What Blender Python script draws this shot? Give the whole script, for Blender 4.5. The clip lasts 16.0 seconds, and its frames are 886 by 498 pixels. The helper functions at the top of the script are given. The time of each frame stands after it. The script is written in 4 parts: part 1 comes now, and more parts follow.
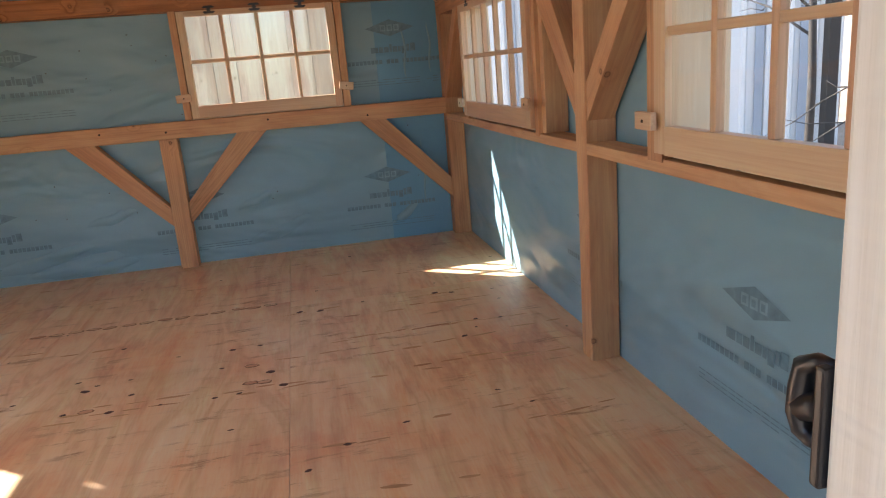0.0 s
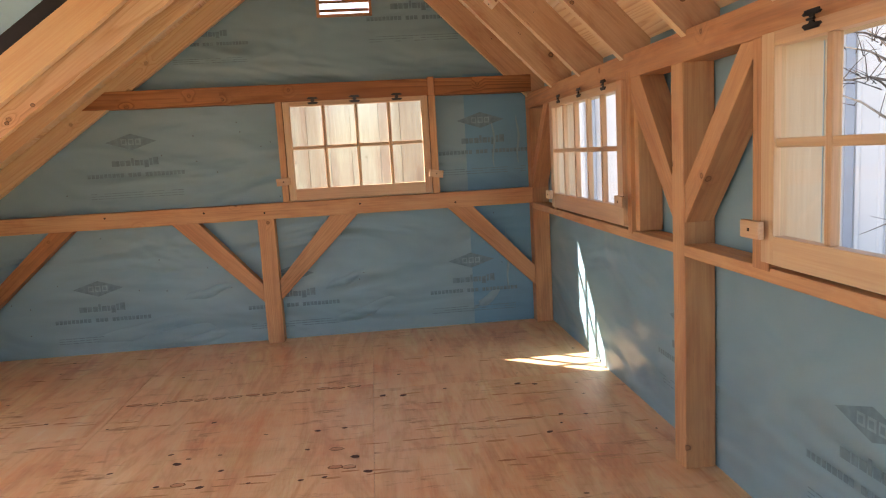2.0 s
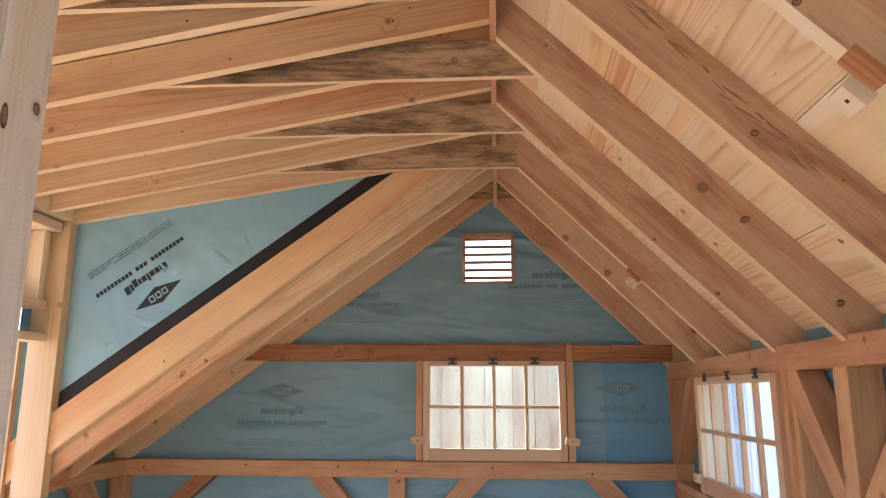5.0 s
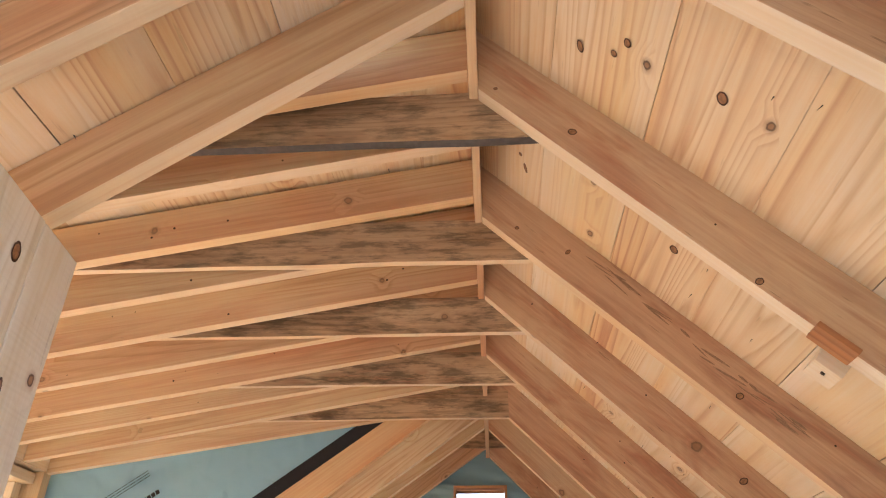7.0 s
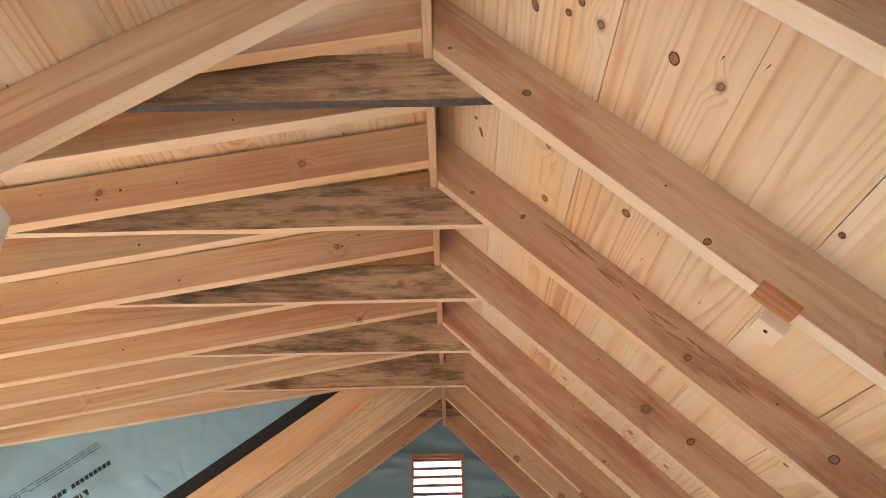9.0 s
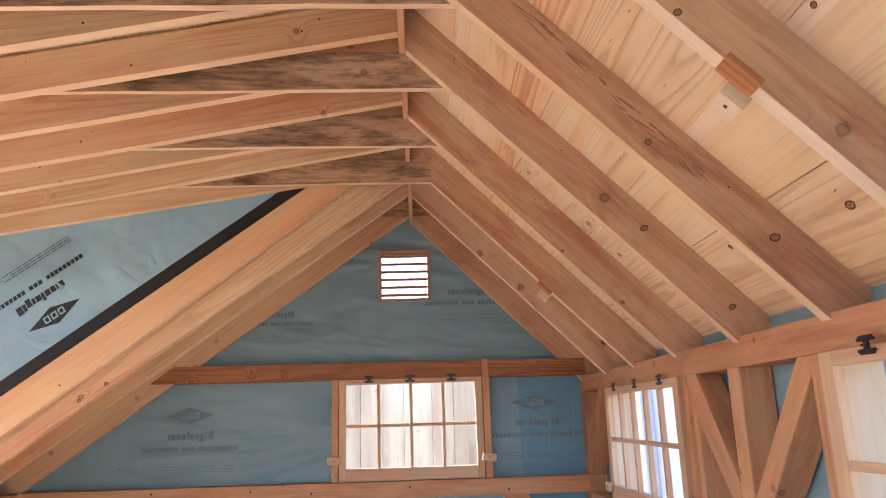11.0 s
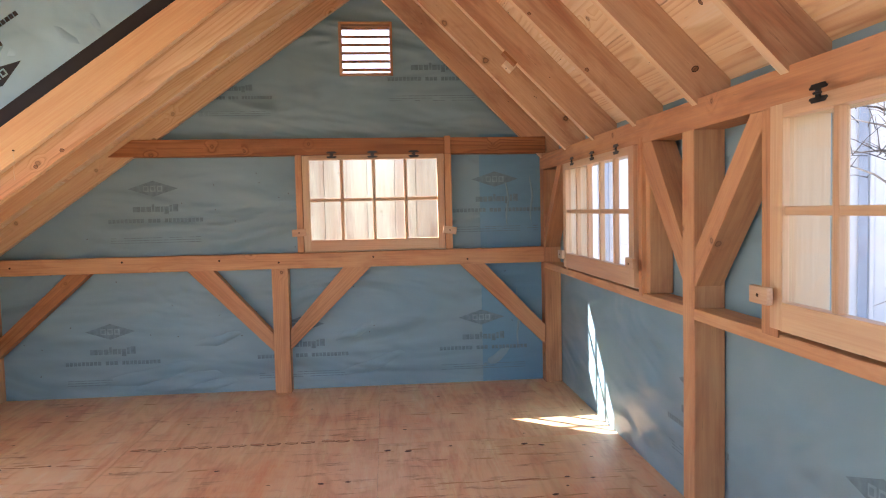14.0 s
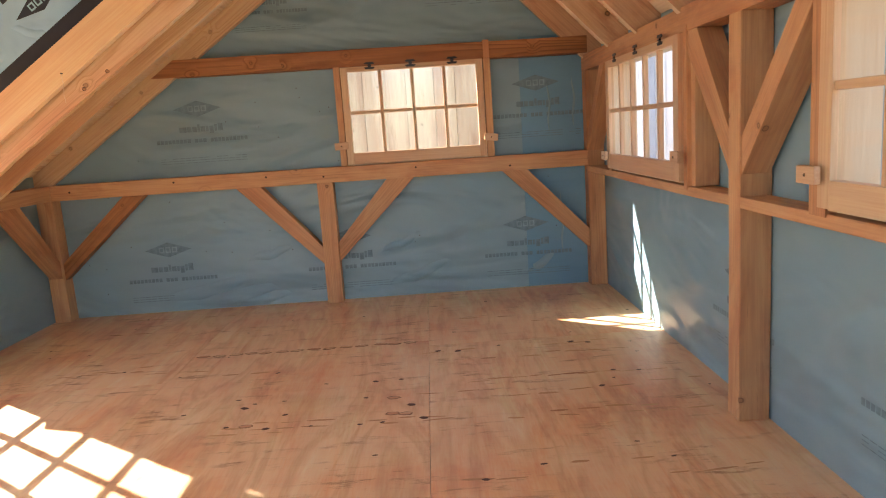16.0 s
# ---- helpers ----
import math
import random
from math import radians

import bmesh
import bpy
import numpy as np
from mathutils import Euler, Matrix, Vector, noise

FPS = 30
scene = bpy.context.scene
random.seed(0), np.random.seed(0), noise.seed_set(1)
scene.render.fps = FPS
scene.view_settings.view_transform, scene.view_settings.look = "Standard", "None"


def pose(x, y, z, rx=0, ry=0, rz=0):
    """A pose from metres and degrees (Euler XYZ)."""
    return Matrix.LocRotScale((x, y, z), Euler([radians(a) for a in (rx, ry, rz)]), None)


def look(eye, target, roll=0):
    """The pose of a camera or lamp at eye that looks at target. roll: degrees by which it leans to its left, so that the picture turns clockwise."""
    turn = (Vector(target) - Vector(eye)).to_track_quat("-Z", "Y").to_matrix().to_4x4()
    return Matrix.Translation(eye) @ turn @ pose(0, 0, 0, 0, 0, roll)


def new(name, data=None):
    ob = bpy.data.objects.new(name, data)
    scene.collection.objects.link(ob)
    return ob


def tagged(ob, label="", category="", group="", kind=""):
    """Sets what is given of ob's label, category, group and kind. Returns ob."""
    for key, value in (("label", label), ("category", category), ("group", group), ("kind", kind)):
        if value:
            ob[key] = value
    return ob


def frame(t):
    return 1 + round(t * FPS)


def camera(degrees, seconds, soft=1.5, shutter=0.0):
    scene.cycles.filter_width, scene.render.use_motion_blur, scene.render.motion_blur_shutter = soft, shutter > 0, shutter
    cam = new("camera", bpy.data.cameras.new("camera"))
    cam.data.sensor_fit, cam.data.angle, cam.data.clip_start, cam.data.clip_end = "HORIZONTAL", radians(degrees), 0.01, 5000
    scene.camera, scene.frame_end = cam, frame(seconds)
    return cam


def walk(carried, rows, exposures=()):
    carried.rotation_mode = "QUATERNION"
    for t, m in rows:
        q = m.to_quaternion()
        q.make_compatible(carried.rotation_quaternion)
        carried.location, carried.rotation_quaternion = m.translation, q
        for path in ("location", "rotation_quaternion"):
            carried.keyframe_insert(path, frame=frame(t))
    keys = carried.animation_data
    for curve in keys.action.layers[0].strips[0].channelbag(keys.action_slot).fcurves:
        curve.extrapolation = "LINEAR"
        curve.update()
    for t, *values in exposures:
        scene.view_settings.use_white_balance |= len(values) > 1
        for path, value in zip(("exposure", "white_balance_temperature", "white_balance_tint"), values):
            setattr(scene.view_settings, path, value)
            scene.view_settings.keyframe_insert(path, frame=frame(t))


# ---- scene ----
cam = camera(64.9, 16.0, 1.1)
PATH = [
    (0, (-0.932, -4.382, 1.074), (-0.57, -2.481, 0.568), -4.8),
    (0.5, (-0.956, -4.391, 1.09), (-0.61, -2.472, 0.647), -4.5),
    (1, (-0.963, -4.39, 1.108), (-0.648, -2.453, 0.721), -4.2),
    (1.5, (-0.981, -4.392, 1.124), (-0.717, -2.438, 0.792), -3.8),
    (2, (-1.012, -4.392, 1.135), (-0.825, -2.42, 0.862), -3.3),
    (2.5, (-1.04, -4.394, 1.156), (-0.941, -2.406, 0.96), -2.6),
    (3, (-1.061, -4.402, 1.191), (-1.047, -2.405, 1.092), -1.7),
    (5.5, (-1.061, -4.452, 1.317), (-1.217, -2.537, 1.871), 0.2),
    (6, (-1.058, -4.469, 1.331), (-1.207, -2.606, 2.044), 0.2),
    (6.5, (-1.052, -4.474, 1.342), (-1.187, -2.683, 2.221), 0.3),
    (7, (-1.047, -4.48, 1.344), (-1.163, -2.77, 2.375), 0.3),
    (7.5, (-1.046, -4.484, 1.35), (-1.137, -2.84, 2.486), 0.1),
    (8, (-1.044, -4.484, 1.346), (-1.105, -2.848, 2.496), -0.4),
    (8.5, (-1.036, -4.464, 1.336), (-1.073, -2.781, 2.416), -0.9),
    (9, (-1.032, -4.454, 1.323), (-1.037, -2.704, 2.291), -1.3),
    (9.5, (-1.028, -4.44, 1.313), (-1.0, -2.625, 2.153), -1.8),
    (10, (-1.021, -4.43, 1.295), (-0.964, -2.561, 2.006), -2.0),
    (12.5, (-1.022, -4.424, 1.187), (-0.945, -2.432, 1.345), -1.5),
    (13, (-1.015, -4.422, 1.169), (-0.932, -2.424, 1.237), -1.3),
    (13.5, (-1.016, -4.422, 1.149), (-0.906, -2.425, 1.132), -1.3),
    (14, (-1.016, -4.423, 1.132), (-0.854, -2.432, 1.022), -1.3),
    (14.5, (-1.009, -4.42, 1.107), (-0.788, -2.442, 0.913), -1.3),
    (15, (-0.996, -4.425, 1.088), (-0.752, -2.458, 0.82), -1.7),
    (15.5, (-0.994, -4.436, 1.074), (-0.793, -2.472, 0.755), -2.5),
    (16, (-1.017, -4.464, 1.069), (-0.993, -2.492, 0.734), -3.9),
]
EXPOSURES = [(0, 2.2, 6500, 17), (1.5, 2.28, 7000, 19), (2.5, 2.55, 7600, 23), (3, 2.56, 7700, 22), (5.5, 2.62, 5600, 14), (6.5, 2.76, 5700, 13), (7.5, 2.82, 6200, 17), (8.5, 2.84, 5750, 12), (10, 2.72, 5600, 20), (12.5, 2.72, 6500, 25), (14.5, 2.65, 6600, 25), (16, 2.55, 7400, 24)]
walk(cam, [(t, look(eye, target, roll)) for t, eye, target, roll in PATH], EXPOSURES)

# ---- light ----
world = bpy.data.worlds.new("sky")
scene.world = world
world.use_nodes = True
wn = world.node_tree.nodes
sky = wn.new("ShaderNodeTexSky")
sky.sky_type = "NISHITA"
sky.sun_disc = False
SUN_TRAVEL = Vector((0.796, -0.605, -0.756))
sky.sun_elevation = math.atan2(0.756, 1.0)
sky.sun_rotation = math.atan2(-SUN_TRAVEL.x, -SUN_TRAVEL.y)
wn["Background"].inputs["Strength"].default_value = 0.115
world.node_tree.links.new(sky.outputs["Color"], wn["Background"].inputs["Color"])
sun = new("sun", bpy.data.lights.new("sun", "SUN"))
sun.data.energy = 5.0
sun.data.angle = radians(0.5)
sun.data.color = (1.0, 0.94, 0.84)
sun.rotation_mode = "QUATERNION"
sun.rotation_quaternion = SUN_TRAVEL.to_track_quat("-Z", "Y")


# ---- materials ----
def base(name, rough=0.6, metal=0.0):
    m = bpy.data.materials.new(name)
    m.use_nodes = True
    nt = m.node_tree
    b = nt.nodes["Principled BSDF"]
    b.inputs["Roughness"].default_value = rough
    b.inputs["Metallic"].default_value = metal
    return m, nt, b


def node(nt, kind, **values):
    n = nt.nodes.new(kind)
    for key, value in values.items():
        n.inputs[key].default_value = value
    return n


def ramp(nt, source, stops):
    r = nt.nodes.new("ShaderNodeValToRGB")
    els = r.color_ramp.elements
    while len(els) < len(stops):
        els.new(0.5)
    for e, (p, c) in zip(els, stops):
        e.position = p
        e.color = (*c, 1) if len(c) == 3 else c
    nt.links.new(source, r.inputs[0])
    return r.outputs[0]


def mix(nt, fac, a, b, mode="MIX"):
    n = nt.nodes.new("ShaderNodeMix")
    n.data_type, n.blend_type = "RGBA", mode
    for socket, v in ((n.inputs[0], fac), (n.inputs[6], a), (n.inputs[7], b)):
        if hasattr(v, "links"):
            nt.links.new(v, socket)
        elif isinstance(v, (int, float)):
            socket.default_value = v
        else:
            socket.default_value = (*v, 1)
    return n.outputs[2]


def wood(name, pale, dark, grain="X", ring=0.5, stain=None, stain_amount=0.0, island=False, knots=0.8, rough=0.62, saw=0.05, vary=0.25, knot_scale=5.2, mottle=0.35, streak=0.6):
    """Sawn softwood: long growth-ring figure, fine fibre, saw marks, knots, a tone of its own for each piece."""
    m, nt, b = base(name, rough)
    L = nt.links.new
    tc = nt.nodes.new("ShaderNodeTexCoord")
    rnd = nt.nodes.new("ShaderNodeNewGeometry").outputs["Random Per Island"] if island else nt.nodes.new("ShaderNodeObjectInfo").outputs["Random"]
    off = nt.nodes.new("ShaderNodeVectorMath")
    off.operation = "SCALE"
    off.inputs[3].default_value = 37.0
    comb = nt.nodes.new("ShaderNodeCombineXYZ")
    for i in range(3):
        L(rnd, comb.inputs[i])
    L(comb.outputs[0], off.inputs[0])
    add = nt.nodes.new("ShaderNodeVectorMath")
    L(tc.outputs["Object"], add.inputs[0])
    L(off.outputs[0], add.inputs[1])

    def mapped(along, across):
        mp = nt.nodes.new("ShaderNodeMapping")
        mp.inputs["Scale"].default_value = (along, across, across) if grain == "X" else (across, along, across)
        L(add.outputs[0], mp.inputs["Vector"])
        return mp.outputs[0]
    # knots lie on a plane through the piece's length and its girth
    sep = nt.nodes.new("ShaderNodeSeparateXYZ")
    L(add.outputs[0], sep.inputs[0])
    girth = nt.nodes.new("ShaderNodeMath")
    girth.operation = "ADD" if grain == "X" else "SUBTRACT"
    L(sep.outputs["Y" if grain == "X" else "X"], girth.inputs[0])
    L(sep.outputs["Z"], girth.inputs[1])
    flat = nt.nodes.new("ShaderNodeCombineXYZ")
    L(sep.outputs["X" if grain == "X" else "Y"], flat.inputs[0])
    L(girth.outputs[0], flat.inputs[1])
    vo = node(nt, "ShaderNodeTexVoronoi", Scale=knot_scale, Randomness=1.0)
    vo.voronoi_dimensions = "2D"
    L(flat.outputs[0], vo.inputs["Vector"])
    pick = node(nt, "ShaderNodeSeparateColor")
    L(vo.outputs["Color"], pick.inputs[0])
    gate = node(nt, "ShaderNodeMath")
    gate.operation = "LESS_THAN"
    gate.inputs[1].default_value = 0.13 if knots else -1.0
    L(pick.outputs[0], gate.inputs[0])
    pull = mix(nt, 1.0, ramp(nt, vo.outputs["Distance"], [(0.0, (1, 1, 1)), (0.1, (0.5,) * 3), (0.28, (0, 0, 0))]), gate.outputs[0], "MULTIPLY")
    big = node(nt, "ShaderNodeTexNoise", Scale=1.0, Detail=1.5, Roughness=0.4, Distortion=0.25)
    L(mapped(0.28, 6.5), big.inputs["Vector"])
    mul = nt.nodes.new("ShaderNodeMath")
    mul.operation = "MULTIPLY"
    mul.inputs[1].default_value = 20.0
    L(big.outputs[0], mul.inputs[0])
    bent = nt.nodes.new("ShaderNodeMath")
    bent.operation = "MULTIPLY_ADD"
    bent.inputs[1].default_value = 2.1
    L(pull, bent.inputs[0])
    L(mul.outputs[0], bent.inputs[2])
    fr = nt.nodes.new("ShaderNodeMath")
    fr.operation = "FRACT"
    L(bent.outputs[0], fr.inputs[0])
    rings = ramp(nt, fr.outputs[0], [(0.0, (0.1, 0.1, 0.1)), (0.5, (0.25, 0.25, 0.25)), (0.86, (0.9, 0.9, 0.9)), (1.0, (0.1, 0.1, 0.1))])
    fine = node(nt, "ShaderNodeTexNoise", Scale=1.0, Detail=4.0, Roughness=0.6)
    L(mapped(3.0, 120.0), fine.inputs["Vector"])
    tone = node(nt, "ShaderNodeTexNoise", Scale=1.0, Detail=2.0)
    L(mapped(0.5, 5.0), tone.inputs["Vector"])
    where = node(nt, "ShaderNodeTexNoise", Scale=1.0, Detail=1.0)
    L(mapped(0.8, 3.0), where.inputs["Vector"])
    amount = mix(nt, 1.0, rings, ramp(nt, where.outputs[0], [(0.35, (ring * 0.3,) * 3), (0.6, (min(1.0, ring * 1.35),) * 3)]), "MULTIPLY")
    c = mix(nt, amount, pale, dark)
    c = mix(nt, 0.17, c, ramp(nt, fine.outputs[0], [(0.35, (0.2, 0.2, 0.2)), (0.65, (0.8, 0.8, 0.8))]), "OVERLAY")
    c = mix(nt, streak, c, ramp(nt, tone.outputs[0], [(0.35, (0.36, 0.31, 0.28)), (0.5, (0.5, 0.5, 0.5)), (0.65, (0.62, 0.65, 0.66))]), "OVERLAY")
    c = mix(nt, vary, c, ramp(nt, rnd, [(0.0, (0.32, 0.27, 0.24)), (0.5, (0.5, 0.5, 0.5)), (1.0, (0.66, 0.67, 0.66))]), "OVERLAY")
    if knots:
        wob = node(nt, "ShaderNodeTexNoise", Scale=38.0, Detail=2.0)
        L(add.outputs[0], wob.inputs["Vector"])
        sm = nt.nodes.new("ShaderNodeMath")
        sm.operation = "MULTIPLY_ADD"
        sm.inputs[1].default_value = 0.085
        L(wob.outputs[0], sm.inputs[0])
        L(vo.outputs["Distance"], sm.inputs[2])
        heart = ramp(nt, sm.outputs[0], [(0.04, (0.9,) * 3), (0.094, (0.95,) * 3), (0.102, (0.45,) * 3), (0.15, (0, 0, 0))])
        size = ramp(nt, pick.outputs[1], [(0.0, (0.5,) * 3), (0.6, (1.0,) * 3)])
        kk = mix(nt, 1.0, heart, gate.outputs[0], "MULTIPLY")
        kk = mix(nt, 1.0, kk, size, "MULTIPLY")
        kk = mix(nt, 1.0, kk, (knots, knots, knots), "MULTIPLY")
        core = ramp(nt, sm.outputs[0], [(0.072, (0.30, 0.135, 0.055)), (0.084, (0.07, 0.028, 0.012)), (0.1, (0.12, 0.05, 0.02)), (0.11, (0.34, 0.17, 0.075))])
        c = mix(nt, kk, c, core)
    if stain:
        st = node(nt, "ShaderNodeTexNoise", Scale=1.0, Detail=6.0, Roughness=0.7)
        L(mapped(7.0, 34.0), st.inputs["Vector"])
        sfac = ramp(nt, st.outputs[0], [(0.47, (0, 0, 0)), (0.6, (stain_amount,) * 3)])
        c = mix(nt, sfac, c, stain)
    if mottle:
        mo = node(nt, "ShaderNodeTexNoise", Scale=1.0, Detail=4.0, Roughness=0.65, Distortion=0.6)
        L(mapped(2.2, 9.0), mo.inputs["Vector"])
        c = mix(nt, mottle, c, ramp(nt, mo.outputs[0], [(0.34, (0.2, 0.17, 0.15)), (0.5, (0.5, 0.5, 0.5)), (0.66, (0.6, 0.6, 0.6))]), "OVERLAY")
        tear = node(nt, "ShaderNodeTexNoise", Scale=1.0, Detail=3.0, Roughness=0.6)
        L(mapped(7.0, 75.0), tear.inputs["Vector"])
        tears = ramp(nt, tear.outputs[0], [(0.665, (0, 0, 0)), (0.72, (0.75 * mottle,) * 3)])
        c = mix(nt, tears, c, (0.15, 0.065, 0.035))
    L(c, b.inputs["Base Color"])
    sawn = node(nt, "ShaderNodeTexWave", Scale=1.0, Distortion=9.0, Detail=3.0)
    sawn.wave_type = "BANDS"
    sawn.bands_direction = grain
    L(mapped(26.0, 3.0), sawn.inputs["Vector"])
    bump = node(nt, "ShaderNodeBump", Strength=0.22, Distance=0.004)
    hsum = node(nt, "ShaderNodeMath")
    hsum.operation = "MULTIPLY_ADD"
    hsum.inputs[1].default_value = saw
    L(sawn.outputs[0], hsum.inputs[0])
    L(fine.outputs[0], hsum.inputs[2])
    L(hsum.outputs[0], bump.inputs["Height"])
    L(bump.outputs[0], b.inputs["Normal"])
    L(ramp(nt, fine.outputs[0], [(0.3, (rough - 0.1,) * 3), (0.7, (min(1, rough + 0.15),) * 3)]), b.inputs["Roughness"])
    return m


TIMBER = wood("sawn hemlock timber", (0.62, 0.345, 0.18), (0.455, 0.22, 0.10), ring=0.45)
RAFTER = wood("sawn hemlock rafter", (0.72, 0.51, 0.315), (0.49, 0.275, 0.13), ring=0.5, knots=0.7, mottle=0.18)
HEMLOCK = wood("pinkish brown sawn hemlock", (0.63, 0.42, 0.265), (0.49, 0.29, 0.165), ring=0.3, knots=0.9, mottle=0.6, knot_scale=3.6, streak=0.3, vary=0.12)
CHEEK = wood("plain orange planed board", (0.75, 0.49, 0.26), (0.66, 0.40, 0.195), ring=0.2, knots=0.0, mottle=0.12, vary=0.05)
RUSTIC = wood("reddish resinous beam", (0.46, 0.205, 0.085), (0.22, 0.08, 0.028), ring=1.0)
GREY = wood("weathered reclaimed board", (0.53, 0.365, 0.225), (0.33, 0.205, 0.11), ring=0.8, stain=(0.14, 0.105, 0.065), stain_amount=0.7, rough=0.75, mottle=0.8)
BOARD = wood("roof board pine", (0.88, 0.715, 0.495), (0.60, 0.365, 0.18), grain="Y", ring=0.55, island=True, knots=0.95, saw=0.1, vary=0.4, knot_scale=4.6, mottle=0.2)
# Ripped wood is pale; light thrown up from the floor is added in the colour.
RIPPED_LIT = wood("ripped softwood edge with floor light in its colour", (0.85, 0.68, 0.47), (0.72, 0.51, 0.31), ring=0.4, knots=0.5, mottle=0.1)
PINE = wood("clear pine sash", (0.67, 0.455, 0.285), (0.56, 0.355, 0.20), ring=0.4, knots=0.0, saw=0.05, vary=0.12, rough=0.5, mottle=0.0)
DOORWOOD = wood("rough sawn pine door", (0.83, 0.78, 0.68), (0.67, 0.595, 0.48), ring=0.6, saw=0.3, knots=1.0, rough=0.75, vary=0.18)
# Darker copy of the pine cladding: the shed front's shade is in the colour.
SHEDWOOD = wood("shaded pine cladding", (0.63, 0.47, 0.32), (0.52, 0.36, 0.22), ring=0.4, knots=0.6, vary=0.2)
CLADDING = wood("pale pine cladding", (0.74, 0.61, 0.43), (0.64, 0.49, 0.32), ring=0.35, knots=0.9, vary=0.15, mottle=0.1)


def plywood(name):
    m, nt, b = base(name, 0.55)
    L = nt.links.new
    tc = nt.nodes.new("ShaderNodeTexCoord")
    rnd = nt.nodes.new("ShaderNodeObjectInfo").outputs["Random"]
    comb = nt.nodes.new("ShaderNodeCombineXYZ")
    L(rnd, comb.inputs[0])
    L(rnd, comb.inputs[1])
    off = nt.nodes.new("ShaderNodeVectorMath")
    off.operation = "SCALE"
    off.inputs[3].default_value = 23.0
    L(comb.outputs[0], off.inputs[0])
    add = nt.nodes.new("ShaderNodeVectorMath")
    L(tc.outputs["Object"], add.inputs[0])
    L(off.outputs[0], add.inputs[1])

    def mapped(sx, sy):
        mp = nt.nodes.new("ShaderNodeMapping")
        mp.inputs["Scale"].default_value = (sx, sy, 1)
        L(add.outputs[0], mp.inputs["Vector"])
        return mp.outputs[0]
    swirl = node(nt, "ShaderNodeTexNoise", Scale=1.0, Detail=4.0, Roughness=0.55, Distortion=1.4)
    L(mapped(3.6, 0.7), swirl.inputs["Vector"])
    mul = node(nt, "ShaderNodeMath")
    mul.operation = "MULTIPLY"
    mul.inputs[1].default_value = 11.0
    L(swirl.outputs[0], mul.inputs[0])
    pp = nt.nodes.new("ShaderNodeMath")
    pp.operation = "PINGPONG"
    pp.inputs[1].default_value = 1.0
    L(mul.outputs[0], pp.inputs[0])
    fine = node(nt, "ShaderNodeTexNoise", Scale=1.0, Detail=4.0)
    L(mapped(150.0, 12.0), fine.inputs["Vector"])
    blot = node(nt, "ShaderNodeTexNoise", Scale=2.1, Detail=5.0, Roughness=0.6)
    L(add.outputs[0], blot.inputs["Vector"])
    c = mix(nt, ramp(nt, pp.outputs[0], [(0.3, (0, 0, 0)), (0.95, (0.6, 0.6, 0.6))]), (0.87, 0.58, 0.345), (0.70, 0.42, 0.22))
    c = mix(nt, 0.18, c, ramp(nt, fine.outputs[0], [(0.3, (0.25, 0.25, 0.25)), (0.7, (0.75, 0.75, 0.75))]), "OVERLAY")
    c = mix(nt, 0.7, c, ramp(nt, blot.outputs[0], [(0.32, (0.29, 0.265, 0.235)), (0.47, (0.49, 0.485, 0.475)), (0.66, (0.66, 0.66, 0.66))]), "OVERLAY")
    streak = node(nt, "ShaderNodeTexNoise", Scale=1.0, Detail=5.0, Roughness=0.62, Distortion=0.8)
    L(mapped(8.0, 1.1), streak.inputs["Vector"])
    c = mix(nt, 0.65, c, ramp(nt, streak.outputs[0], [(0.3, (0.33, 0.29, 0.26)), (0.45, (0.5, 0.5, 0.5)), (0.56, (0.54, 0.54, 0.54)), (0.68, (0.74, 0.75, 0.76))]), "OVERLAY")
    tear = node(nt, "ShaderNodeTexNoise", Scale=1.0, Detail=6.0, Roughness=0.75)
    L(mapped(4.5, 22.0), tear.inputs["Vector"])
    area = node(nt, "ShaderNodeTexNoise", Scale=3.2, Detail=2.0)
    L(add.outputs[0], area.inputs["Vector"])
    torn = mix(nt, 1.0, ramp(nt, tear.outputs[0], [(0.54, (0, 0, 0)), (0.66, (0.85, 0.85, 0.85))]), ramp(nt, area.outputs[0], [(0.45, (0.12,) * 3), (0.6, (1, 1, 1))]), "MULTIPLY")
    c = mix(nt, torn, c, (0.36, 0.15, 0.06))
    L(c, b.inputs["Base Color"])
    bump = node(nt, "ShaderNodeBump", Strength=0.25, Distance=0.003)
    L(fine.outputs[0], bump.inputs["Height"])
    L(bump.outputs[0], b.inputs["Normal"])
    L(ramp(nt, blot.outputs[0], [(0.3, (0.33,) * 3), (0.7, (0.52,) * 3)]), b.inputs["Roughness"])
    return m


PLY = plywood("fir plywood")


